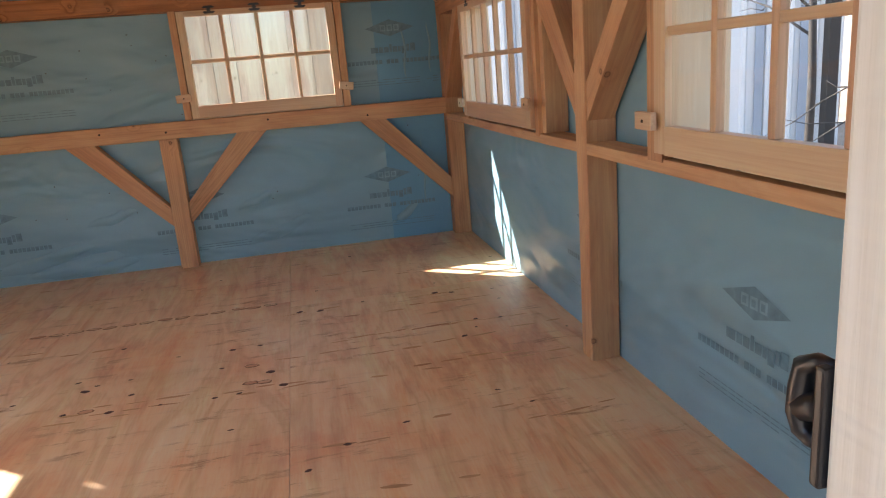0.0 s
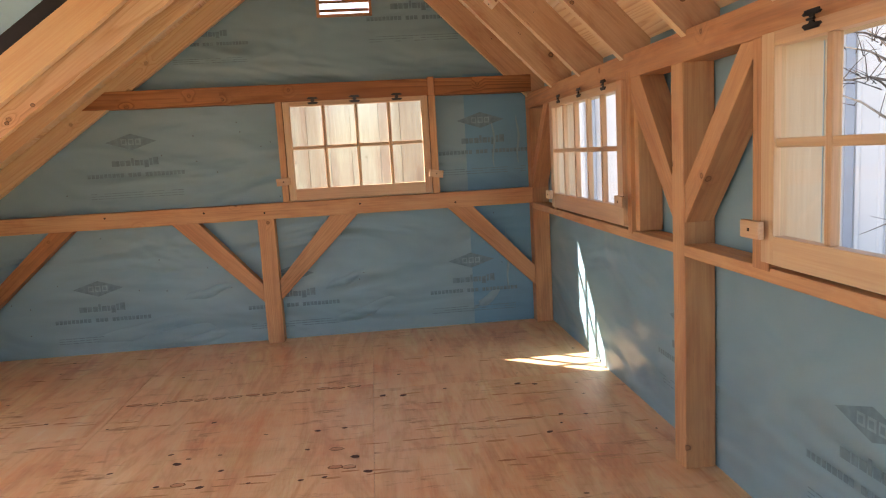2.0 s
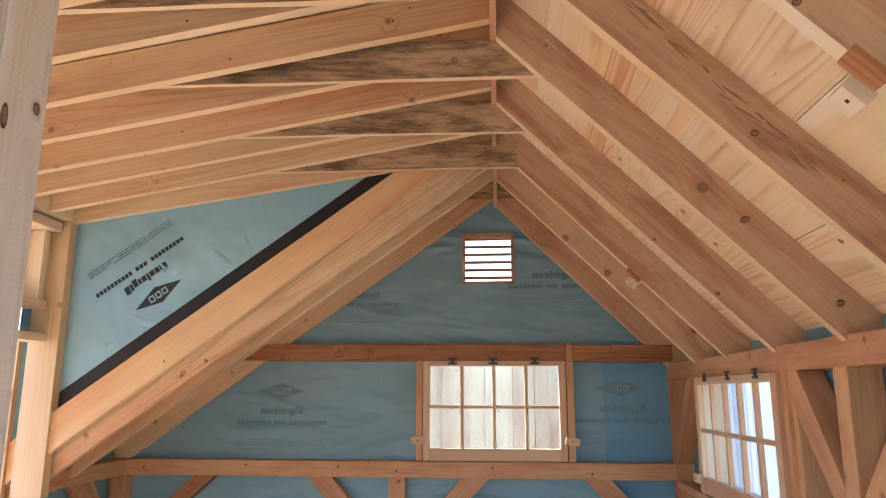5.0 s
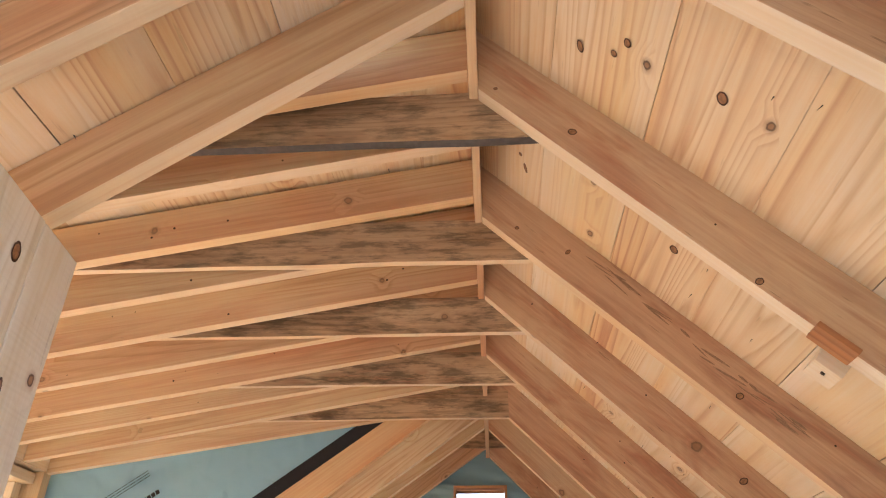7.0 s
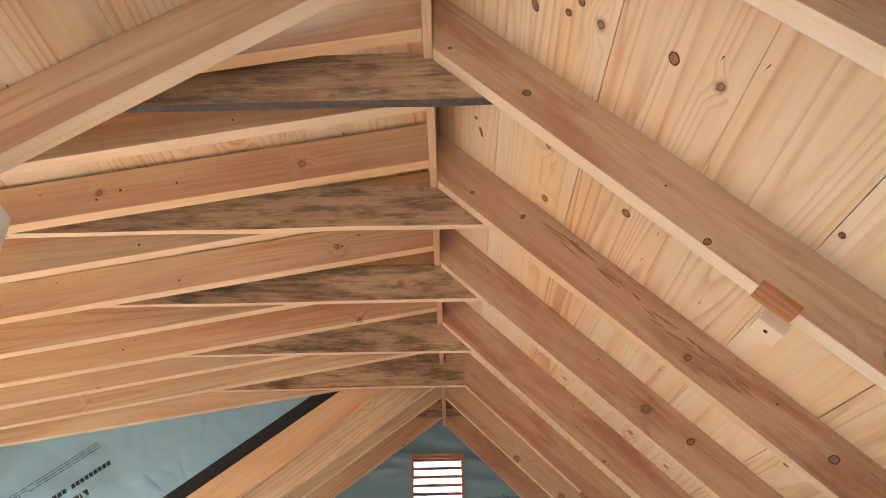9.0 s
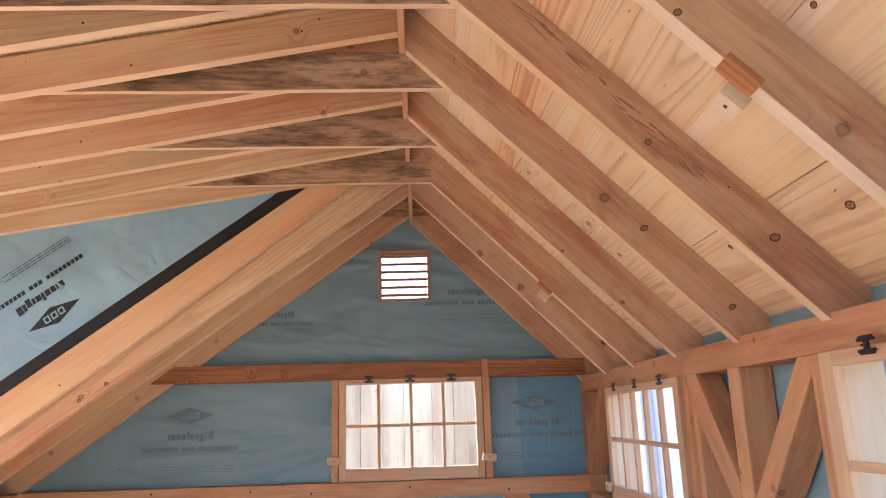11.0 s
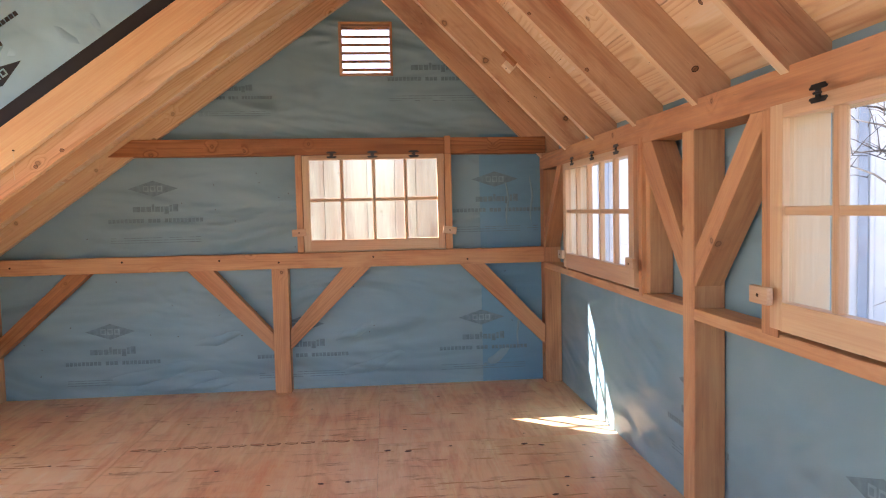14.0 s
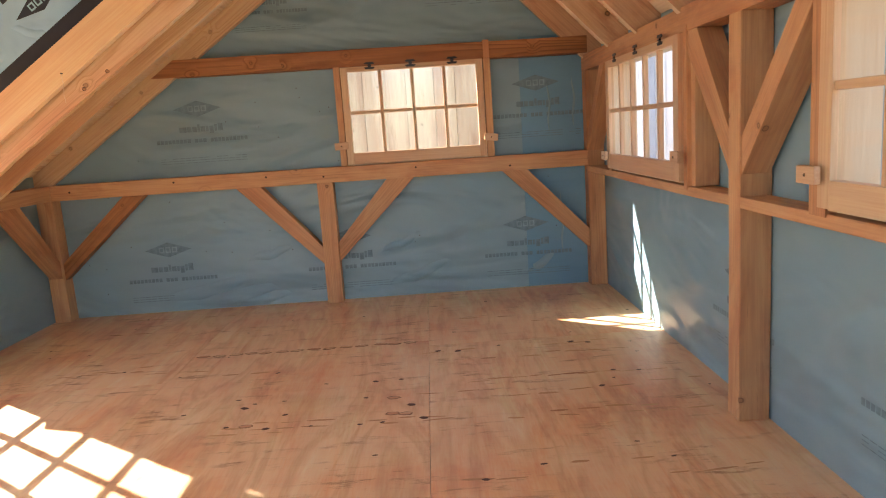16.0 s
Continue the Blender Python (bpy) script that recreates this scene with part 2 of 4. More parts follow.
def housewrap(name, colour, tilt, depth, stretch, swirl=1.2):
    m, nt, b = base(name, 0.42)
    L = nt.links.new
    tc = nt.nodes.new("ShaderNodeTexCoord")
    mp = nt.nodes.new("ShaderNodeMapping")
    mp.inputs["Rotation"].default_value = tilt
    mp.inputs["Scale"].default_value = stretch
    L(tc.outputs["Object"], mp.inputs["Vector"])
    folds = node(nt, "ShaderNodeTexNoise", Scale=1.0, Detail=2.0, Roughness=0.45, Distortion=swirl)
    L(mp.outputs[0], folds.inputs["Vector"])
    crease = node(nt, "ShaderNodeTexNoise", Scale=2.6, Detail=1.5, Roughness=0.45, Distortion=0.5)
    L(mp.outputs[0], crease.inputs["Vector"])
    blot = node(nt, "ShaderNodeTexNoise", Scale=1.7, Detail=3.0)
    L(tc.outputs["Object"], blot.inputs["Vector"])
    weave = node(nt, "ShaderNodeTexNoise", Scale=420.0, Detail=1.0)
    L(tc.outputs["Object"], weave.inputs["Vector"])
    c = mix(nt, 0.35, colour, ramp(nt, blot.outputs[0], [(0.3, (0.40, 0.42, 0.43)), (0.7, (0.6, 0.59, 0.58))]), "OVERLAY")
    c = mix(nt, 0.1, c, ramp(nt, weave.outputs[0], [(0.3, (0.35,) * 3), (0.7, (0.65,) * 3)]), "OVERLAY")
    L(c, b.inputs["Base Color"])
    h = node(nt, "ShaderNodeMath")
    h.operation = "MULTIPLY_ADD"
    h.inputs[1].default_value = 0.22
    L(crease.outputs[0], h.inputs[0])
    L(folds.outputs[0], h.inputs[2])
    bump = node(nt, "ShaderNodeBump", Strength=0.75, Distance=depth)
    L(h.outputs[0], bump.inputs["Height"])
    L(bump.outputs[0], b.inputs["Normal"])
    return m


WRAP = housewrap("blue housewrap", (0.235, 0.405, 0.49), (radians(10), radians(20), 0), 0.15, (0.9, 0.9, 2.4))
WRAP_DEEP = housewrap("deeper blue housewrap layer", (0.15, 0.35, 0.51), (0, radians(80), 0), 0.05, (0.9, 0.9, 3.0))
WRAP_FACE = housewrap("blue housewrap printed face", (0.29, 0.51, 0.645), (0, radians(-20), 0), 0.1, (2.6, 2.6, 0.9), 0.25)


def plain(name, colour, rough=0.5, metal=0.0, scale=40.0, amount=0.3, bump_by=0.1, coat=0.0):
    m, nt, b = base(name, rough, metal)
    tc = nt.nodes.new("ShaderNodeTexCoord")
    n = node(nt, "ShaderNodeTexNoise", Scale=scale, Detail=4.0)
    nt.links.new(tc.outputs["Object"], n.inputs["Vector"])
    c = mix(nt, amount, colour, ramp(nt, n.outputs[0], [(0.3, (0.3,) * 3), (0.7, (0.7,) * 3)]), "OVERLAY")
    nt.links.new(c, b.inputs["Base Color"])
    bp = node(nt, "ShaderNodeBump", Strength=bump_by, Distance=0.002)
    nt.links.new(n.outputs[0], bp.inputs["Height"])
    nt.links.new(bp.outputs[0], b.inputs["Normal"])
    b.inputs["Coat Weight"].default_value = coat
    return m


IRON = plain("black painted iron", (0.009, 0.009, 0.011), 0.36, 0.0, 60.0, 0.3, 0.15, 0.1)
TAPE = plain("black flashing tape", (0.012, 0.012, 0.016), 0.6, 0.0, 25.0, 0.4, 0.5)
INK = plain("faded print seen through wrap", (0.15, 0.265, 0.325), 0.5, 0.0, 30.0, 0.5, 0.0)
INK_PALE = plain("print ghost", (0.225, 0.37, 0.445), 0.5, 0.0, 30.0, 0.5, 0.0)
INK_DARK = plain("black print", (0.015, 0.018, 0.02), 0.5, 0.0, 30.0, 0.3, 0.0)
WRAP_LIGHT = plain("bare wrap lettering", (0.3, 0.5, 0.54), 0.5, 0.0, 30.0, 0.3, 0.0)
SCREW = plain("rusted screw head", (0.08, 0.05, 0.03), 0.5, 0.6)
PATCH = wood("plywood patch", (0.36, 0.18, 0.085), (0.16, 0.07, 0.03), ring=0.9, knots=0.0)
PATCH_FACE = wood("plywood patch face", (0.74, 0.46, 0.28), (0.58, 0.33, 0.18), ring=0.5, knots=0.0)
METAL = plain("white ribbed metal", (0.66, 0.69, 0.71), 0.45, 0.0, 2.0, 0.25, 0.0)
METAL_DARK = plain("blue-grey metal", (0.30, 0.35, 0.42), 0.5, 0.0, 2.0, 0.25, 0.0)
BARK = plain("grey bark", (0.05, 0.044, 0.04), 0.85, 0.0, 18.0, 0.6, 0.6)
STUMP = plain("knot heartwood", (0.10, 0.042, 0.022), 0.6, 0.0, 70.0, 0.8, 0.3)


def ground_material():
    m, nt, b = base("dry winter grass", 0.9)
    tc = nt.nodes.new("ShaderNodeTexCoord")
    n = node(nt, "ShaderNodeTexNoise", Scale=0.9, Detail=8.0, Roughness=0.7)
    nt.links.new(tc.outputs["Object"], n.inputs["Vector"])
    c = ramp(nt, n.outputs[0], [(0.3, (0.17, 0.135, 0.10)), (0.5, (0.26, 0.215, 0.165)), (0.7, (0.34, 0.29, 0.235))])
    nt.links.new(c, b.inputs["Base Color"])
    return m


GRASS = ground_material()


def glass_material():
    m = bpy.data.materials.new("window glass")
    m.use_nodes = True
    nt = m.node_tree
    nt.nodes.remove(nt.nodes["Principled BSDF"])
    clear = nt.nodes.new("ShaderNodeBsdfTransparent")
    clear.inputs["Color"].default_value = (0.95, 0.97, 0.965, 1)
    gloss = nt.nodes.new("ShaderNodeBsdfGlossy")
    gloss.inputs["Roughness"].default_value = 0.03
    both = nt.nodes.new("ShaderNodeMixShader")
    both.inputs[0].default_value = 0.05
    nt.links.new(clear.outputs[0], both.inputs[1])
    nt.links.new(gloss.outputs[0], both.inputs[2])
    nt.links.new(both.outputs[0], nt.nodes["Material Output"].inputs["Surface"])
    return m


GLASS = glass_material()


# ---- helpers for meshes ----
def mesh_object(name, bm, material, parent=None, label=""):
    me = bpy.data.meshes.new(name)
    bm.to_mesh(me)
    bm.free()
    me.materials.append(material)
    ob = new(name, me)
    if parent:
        ob.parent = parent
    if label:
        ob["label"] = label
    return ob


def part(name, bm, material, parent, label=""):
    return mesh_object(name, bm, material, parent, label)


def bevelled(bm, by):
    if by > 0:
        bmesh.ops.bevel(bm, geom=bm.edges[:], offset=by, segments=2, profile=0.6, affect="EDGES")
    return bm


def box_bm(x0, x1, y0, y1, z0, z1, by=0.002, bm=None):
    own = bm is None
    bm = bmesh.new() if own else bm
    v = [bm.verts.new((x, y, z)) for x in (x0, x1) for y in (y0, y1) for z in (z0, z1)]
    for f in ((0, 1, 3, 2), (4, 6, 7, 5), (0, 4, 5, 1), (2, 3, 7, 6), (0, 2, 6, 4), (1, 5, 7, 3)):
        bm.faces.new([v[i] for i in f])
    if own:
        bevelled(bm, by)
    return bm


def prism_bm(poly, t0, t1, by=0.003):
    """A polygon in the local xy plane, thick along local z from t0 to t1."""
    bm = bmesh.new()
    a = [bm.verts.new((x, y, t0)) for x, y in poly]
    b = [bm.verts.new((x, y, t1)) for x, y in poly]
    bm.faces.new(a[::-1])
    bm.faces.new(b)
    k = len(poly)
    for i in range(k):
        bm.faces.new((a[i], a[(i + 1) % k], b[(i + 1) % k], b[i]))
    bmesh.ops.recalc_face_normals(bm, faces=bm.faces[:])
    return bevelled(bm, by)


def axes(origin, u, v):
    u = Vector(u).normalized()
    v = Vector(v)
    v = (v - u * v.dot(u)).normalized()
    n = u.cross(v)
    return Matrix.Translation(origin) @ Matrix((u, v, n)).transposed().to_4x4()


def stick(name, p0, p1, up, width, depth, material, by=0.003, wobble=0.0015):
    """A board whose local x is its length from p0 to p1; depth along up, width across; p0-p1 is the middle of its lower face."""
    p0, p1 = Vector(p0), Vector(p1)
    n = (p1 - p0).length
    bm = bmesh.new()
    steps = max(1, int(n / 0.25))
    rings = []
    for i in range(steps + 1):
        x = n * i / steps
        j = [random.uniform(-wobble, wobble) for _ in range(4)]
        rings.append([bm.verts.new((x, y, z)) for y, z in ((j[0], -width / 2 + j[2]), (depth + j[1], -width / 2 + j[2]), (depth + j[1], width / 2 + j[3]), (j[0], width / 2 + j[3]))])
    for a, b in zip(rings, rings[1:]):
        for i in range(4):
            bm.faces.new((a[i], a[(i + 1) % 4], b[(i + 1) % 4], b[i]))
    bm.faces.new(rings[0][::-1])
    bm.faces.new(rings[-1])
    bmesh.ops.recalc_face_normals(bm, faces=bm.faces[:])
    sharp = [e for e in bm.edges if len(e.link_faces) == 2 and e.calc_face_angle(0) > 0.6]
    bmesh.ops.bevel(bm, geom=sharp, offset=by, segments=2, profile=0.6, affect="EDGES")
    ob = mesh_object(name, bm, material)
    ob.matrix_world = axes(p0, p1 - p0, up)
    return ob


def empty(name, at=(0, 0, 0)):
    ob = new(name)
    ob.empty_display_size = 0.1
    ob.location = at
    return ob


# ---- roof lines ----
RIDGE_X, RIDGE_Z = -1.06, 2.512
LEFT_SLOPE, DORMER_SLOPE = 0.712, 0.165
DORMER_Y0, DORMER_Y1 = -3.47, -0.96


def right_under(x):
    return 1.457 - x


def left_under(x):
    return 2.53 + LEFT_SLOPE * (x + 1.07)


def dormer_under(x):
    return 2.543 + DORMER_SLOPE * (x + 1.07)


# ---- ground and distance ----
def ground():
    bm = bmesh.new()
    n, size = 60, 900.0
    grid = []
    for i in range(n + 1):
        row = []
        for j in range(n + 1):
            a, b = 2 * i / n - 1, 2 * j / n - 1
            x, y = size * a * abs(a) ** 1.6, size * b * abs(b) ** 1.6
            d = math.hypot(x, y)
            east = max(0.0, min(1.0, (x - 11) / 40))
            z = -1.7 + 15.0 * east ** 1.2 + (0.5 * noise.noise(Vector((x * 0.05, y * 0.05, 0))) if d > 12 else 0)
            row.append(bm.verts.new((x, y, z)))
        grid.append(row)
    for i in range(n):
        for j in range(n):
            bm.faces.new((grid[i][j], grid[i + 1][j], grid[i + 1][j + 1], grid[i][j + 1]))
    for f in bm.faces:
        f.smooth = True
    return tagged(mesh_object("ground", bm, GRASS), "dry brown winter grass rising to a hillside", "ground", kind="structure")


ground()


# ---- floor ----
floor = empty("floor", (0, 0, -0.02))
tagged(floor, "bare fir plywood subfloor with knots and oval patches", "floor", kind="structure")
for (x0, x1), cuts, along in (((-3.53, -2.3007), (-4.46, -3.79, -1.35, 0.1), False), ((-2.2993, -1.0807), (-4.46, -3.41, -0.972, 0.1), False), ((-1.0793, 0.125), (-4.46, -3.5, -1.06, 0.1), False)):
    for y0, y1 in zip(cuts, cuts[1:]):
        w, d = (x1 - x0) / 2, (y1 - y0) / 2 - 0.0006
        if along:
            w, d = d, w
        sheet = part("plywood_sheet", box_bm(-w, w, -d, d, -0.018, 0, 0.0008), PLY, floor)
        sheet.location = ((x0 + x1) / 2, (y0 + y1) / 2, 0.02)
        if along:
            sheet.rotation_euler = (0, 0, radians(90))
# Unseen sheet added below the plywood so no light comes up the seams.
part("joist_deck", box_bm(-3.55, 0.13, -4.46, 0.12, -0.06, -0.0005, 0), GREY, floor)


def oval(name, x, y, a, b, turn, material, lift=0.0012):
    bm = bmesh.new()
    ring = []
    for i in range(14):
        t = 2 * math.pi * i / 14
        r = 1 + random.uniform(-0.12, 0.12)
        px, py = a * r * math.cos(t), b * r * math.sin(t)
        ring.append(bm.verts.new((px * math.cos(turn) - py * math.sin(turn), px * math.sin(turn) + py * math.cos(turn), 0)))
    top = bm.verts.new((0, 0, lift * 0.4))
    for i in range(14):
        bm.faces.new((ring[i], ring[(i + 1) % 14], top))
    ob = part(name, bm, material, floor)
    ob.location = (x, y, 0.02 + lift)
    return ob


for i in range(14):
    rim = oval("patch", -2.25 + i * 0.083 + random.uniform(-0.008, 0.008), -0.985 + random.uniform(-0.006, 0.006), 0.035, 0.018, 0.12 * (-1) ** i + random.uniform(-0.1, 0.1), PATCH)
    oval("patch", rim.location.x, rim.location.y, 0.028, 0.0115, 0.12 * (-1) ** i, PATCH_FACE, 0.0022)
SMEAR = wood("dark torn grain", (0.66, 0.38, 0.195), (0.50, 0.265, 0.125), ring=0.9, knots=0.0)


def tear(x, y, length, turn=0.0):
    """A streak of torn veneer: a chain of thin overlapping slivers across the sheet."""
    k = max(2, int(length / 0.07))
    for i in range(k):
        d = (i / (k - 1) - 0.5) * length
        oval("torn_grain", x + d, y + d * turn + random.uniform(-0.012, 0.012), random.uniform(0.03, 0.065), random.uniform(0.003, 0.009), turn + random.uniform(-0.07, 0.07), SMEAR, 0.0005 + 0.0001 * (i % 4))


for x, y, length in ((-0.62, -1.6, 0.5), (-0.25, -1.61, 0.3), (-0.6, -1.79, 0.24), (-0.42, -1.98, 0.34), (-0.66, -2.02, 0.2), (-0.36, -1.17, 0.22), (-0.34, -1.3, 0.3), (-0.7, -1.33, 0.2), (-0.38, -1.77, 0.16),
                     (-0.98, -1.18, 0.16), (-1.0, -1.72, 0.16), (-1.68, -1.95, 0.32), (-1.62, -1.9, 0.24), (-1.76, -1.99, 0.2), (-1.17, -1.95, 0.22), (-1.14, -1.99, 0.18), (-2.69, -1.155, 0.34), (-2.6, -1.1, 0.2),
                     (-2.86, -0.42, 0.16), (-2.41, -0.13, 0.12), (-2.88, -0.1, 0.1), (-2.3, -1.2, 0.2), (-1.95, -1.3, 0.14), (-0.75, -0.6, 0.2), (-0.35, -0.75, 0.25), (-0.2, -2.05, 0.25), (-0.05, -1.75, 0.14),
                     (-0.5, -2.4, 0.2), (-0.2, -2.5, 0.24), (-0.88, -2.46, 0.1), (-1.55, -2.6, 0.12), (-0.7, -2.75, 0.2)):
    tear(x, y, length, random.uniform(-0.12, 0.12))
KNOTS = [(-1.84, -1.737, 1.5), (-1.791, -1.321, 1.0), (-1.704, -1.959, 1.3), (-1.864, -1.921, 1.0), (-1.654, -1.835, 1.0), (-1.532, -1.963, 0.7), (-1.153, -1.825, 1.6), (-1.103, -1.962, 1.5),
         (-1.316, -1.53, 1.2), (-1.204, -1.525, 1.0), (-1.343, -1.716, 0.9), (-1.344, -1.981, 0.9), (-1.259, -1.976, 0.9), (-1.036, -1.163, 1.4), (-0.939, -1.185, 1.5), (-0.379, -1.162, 1.5), (-0.301, -1.19, 1.2),
         (-0.375, -1.768, 1.2), (-0.909, -2.469, 1.0), (-0.283, -1.596, 1.0), (-0.179, -1.619, 0.9), (-2.584, -1.145, 0.9), (-2.796, -1.165, 0.9), (-2.879, -0.097, 0.9)]
for x, y, k in KNOTS:
    oval("knot", x, y, 0.012 * k, 0.008 * k, random.uniform(-0.4, 0.4), STUMP, 0.0018)
for x, y in ((-1.788, -1.924), (-1.224, -1.902), (-1.173, -1.911), (-1.227, -1.739)):
    rim = oval("patch", x, y, 0.03, 0.017, random.uniform(-0.2, 0.2), PATCH, 0.0024)
    oval("patch", x, y, 0.024, 0.0125, 0.0, PATCH_FACE, 0.0032)
for i in range(40):
    oval("knot", random.uniform(-3.3, 0.05), random.uniform(-3.3, -0.1), random.uniform(0.005, 0.012), random.uniform(0.004, 0.007), random.uniform(-0.4, 0.4), STUMP)


# ---- walls, wrapped in blue sheet ----
def wall_bm(breaks, top, low, holes, t0, t1):
    """Upright columns in local x, z between t0 and t1 in y; holes are (x0, x1, z0, z1)."""
    bm = bmesh.new()
    for a, b in zip(breaks, breaks[1:]):
        if b - a < 1e-4:
            continue
        spans = [(low, None)]
        mid = (a + b) / 2
        for x0, x1, z0, z1 in sorted(holes, key=lambda h: h[2]):
            if x0 < mid < x1:
                last = spans.pop()
                spans += [(last[0], z0), (z1, None)]
        for z0, z1 in spans:
            za, zb = (top(a), top(b)) if z1 is None else (z1, z1)
            v = [bm.verts.new(p) for p in ((a, t0, z0), (b, t0, z0), (b, t0, zb), (a, t0, za), (a, t1, z0), (b, t1, z0), (b, t1, zb), (a, t1, za))]
            for f in ((0, 1, 2, 3), (5, 4, 7, 6), (0, 4, 5, 1), (1, 5, 6, 2), (2, 6, 7, 3), (3, 7, 4, 0)):
                bm.faces.new([v[i] for i in f])
    bmesh.ops.recalc_face_normals(bm, faces=bm.faces[:])
    return bm


def gable_top(x):
    return min(right_under(x) + 0.19, left_under(x) + 0.17) - 0.004


WIN_N = (-1.528, -0.640, 0.893, 1.495)
VENT = (-1.281, -0.944, 2.0, 2.335)
bx = sorted([-3.56, -1.06, 0.14, WIN_N[0], WIN_N[1], VENT[0], VENT[1]])
wall_north = mesh_object("wall_north", wall_bm(bx, gable_top, -0.1, [WIN_N, VENT], 0.1, 0.125), WRAP)
tagged(wall_north, "gable wall lined with wrinkled blue housewrap", "wall", kind="structure")

RW1, RW2 = (0.566, 1.69, 0.80, 1.378), (2.702, 3.826, 0.80, 1.378)
bm = wall_bm([-0.13, RW1[0], RW1[1], RW2[0], RW2[1], 4.46], lambda x: 1.535, -0.1, [RW1, RW2], 0.112, 0.137)
wall_east = mesh_object("wall_east", bm, WRAP)
wall_east.matrix_world = Matrix(((0, 1, 0, 0), (-1, 0, 0, 0), (0, 0, 1, 0), (0, 0, 0, 1)))
tagged(wall_east, "long side wall lined with blue housewrap", "wall", kind="structure")

LW, LT = (-3.38, -1.03, 0.44, 1.60), (-3.38, -1.16, 1.765, 2.11)
wall_west = empty("wall_west", (-3.53, -2.2, 0))
tagged(wall_west, "low side wall with a shed dormer, blue housewrap", "wall", kind="structure")
TURN_W = Matrix(((0, -1, 0, 0), (1, 0, 0, 2.2), (0, 0, 1, 0), (0, 0, 0, 1)))
for name, bm in (("lining", wall_bm([DORMER_Y1 - 0.04, 0.13], lambda x: 0.98, -0.1, [], 0, 0.025)),
                 ("lining", wall_bm([-4.46, DORMER_Y0], lambda x: 0.98, -0.1, [], 0, 0.025)),
                 ("lining", wall_bm([DORMER_Y0, LW[0], LT[1], LW[1], DORMER_Y1 - 0.04], lambda x: 2.31, -0.1, [LW, LT], 0, 0.025))):
    p = part(name, bm, WRAP, wall_west)
    p.matrix_basis = TURN_W

# The second, low opening is out of view, added to let in more daylight.
bm = wall_bm([-3.56, -2.85, -1.78, -1.68, -1.06, -0.60, -0.42, 0.0, 0.14], gable_top, -0.1, [(-1.68, -0.60, -0.2, 2.06), (-2.85, -1.78, 0.0, 1.24)], -4.47, -4.44)
wall_south = mesh_object("wall_south", bm, WRAP)
tagged(wall_south, "door wall lined with blue housewrap", "wall", kind="structure")

# dormer cheeks: triangles between the main roof and the dormer roof
for name, y0, y1 in (("wall_cheek_far", -1.0, -0.985), ("wall_cheek_near", -3.475, -3.46)):
    x0, x1 = -3.525, -1.25
    bm = prism_bm([(x0, left_under(x0) + 0.12), (x1, left_under(x1) + 0.12), (x1, dormer_under(x1) + 0.1), (x0, dormer_under(x0) + 0.1)], 0, y1 - y0, 0)
    cheek = mesh_object(name, bm, WRAP_FACE)
    cheek.matrix_world = Matrix(((1, 0, 0, 0), (0, 0, 1, y0), (0, 1, 0, 0), (0, 0, 0, 1)))
    tagged(cheek, "triangular dormer cheek in creased blue printed housewrap", "wall", kind="structure")
x0, x1 = -3.27, -1.3
tape = mesh_object("flashing_tape", prism_bm([(x0, left_under(x0) + 0.235), (x1, left_under(x1) + 0.235), (x1, left_under(x1) + 0.335), (x0, left_under(x0) + 0.335)], 0, 0.004, 0), TAPE)
tape.matrix_world = Matrix(((1, 0, 0, 0), (0, 0, 1, -1.006), (0, 1, 0, 0), (0, 0, 0, 1)))
tagged(tape, "black sticky tape strip along the dormer cheek", "tape")


# ---- roof boards ----
def boards(name, x_from, x_to, under, widths, y0, y1, label):
    """Boards that run along y, laid down a slope from the ridge, seen from below."""
    bm = bmesh.new()
    step = 1 if x_to > x_from else -1
    x = x_from
    i = 0
    while (x_to - x) * step > 0.01:
        w = widths[i % len(widths)]
        xe = x + step * w
        if (xe - x_to) * step > 0:
            xe = x_to
        a, b = (x + step * 0.0006, xe - step * 0.0007)
        d = random.uniform(-0.0012, 0.0012)
        n = Vector((-(under(b) - under(a)), 0, b - a)).normalized()
        if n.z < 0:
            n = -n
        th = 0.022
        lo = [(a, under(a) + d), (b, under(b) + d)]
        v = []
        for yy in (y0, y1):
            for px, pz in (lo[0], lo[1], (lo[1][0] + n.x * th, lo[1][1] + n.z * th), (lo[0][0] + n.x * th, lo[0][1] + n.z * th)):
                v.append(bm.verts.new((px, yy, pz)))
        for f in ((0, 1, 2, 3), (7, 6, 5, 4), (0, 4, 5, 1), (1, 5, 6, 2), (2, 6, 7, 3), (3, 7, 4, 0)):
            bm.faces.new([v[k] for k in f])
        x = xe
        i += 1
    # an unseen sheet added over the boards keeps the light out of the joints
    n = Vector((-(under(x_to) - under(x_from)), 0, x_to - x_from)).normalized()
    if n.z < 0:
        n = -n
    v = [bm.verts.new((px + n.x * 0.03, yy, under(px) + n.z * 0.03)) for px, yy in ((x_from, y0), (x_to, y0), (x_to, y1), (x_from, y1))]
    bm.faces.new(v)
    bmesh.ops.recalc_face_normals(bm, faces=bm.faces[:])
    return tagged(mesh_object(name, bm, BOARD), label, "ceiling", kind="structure")


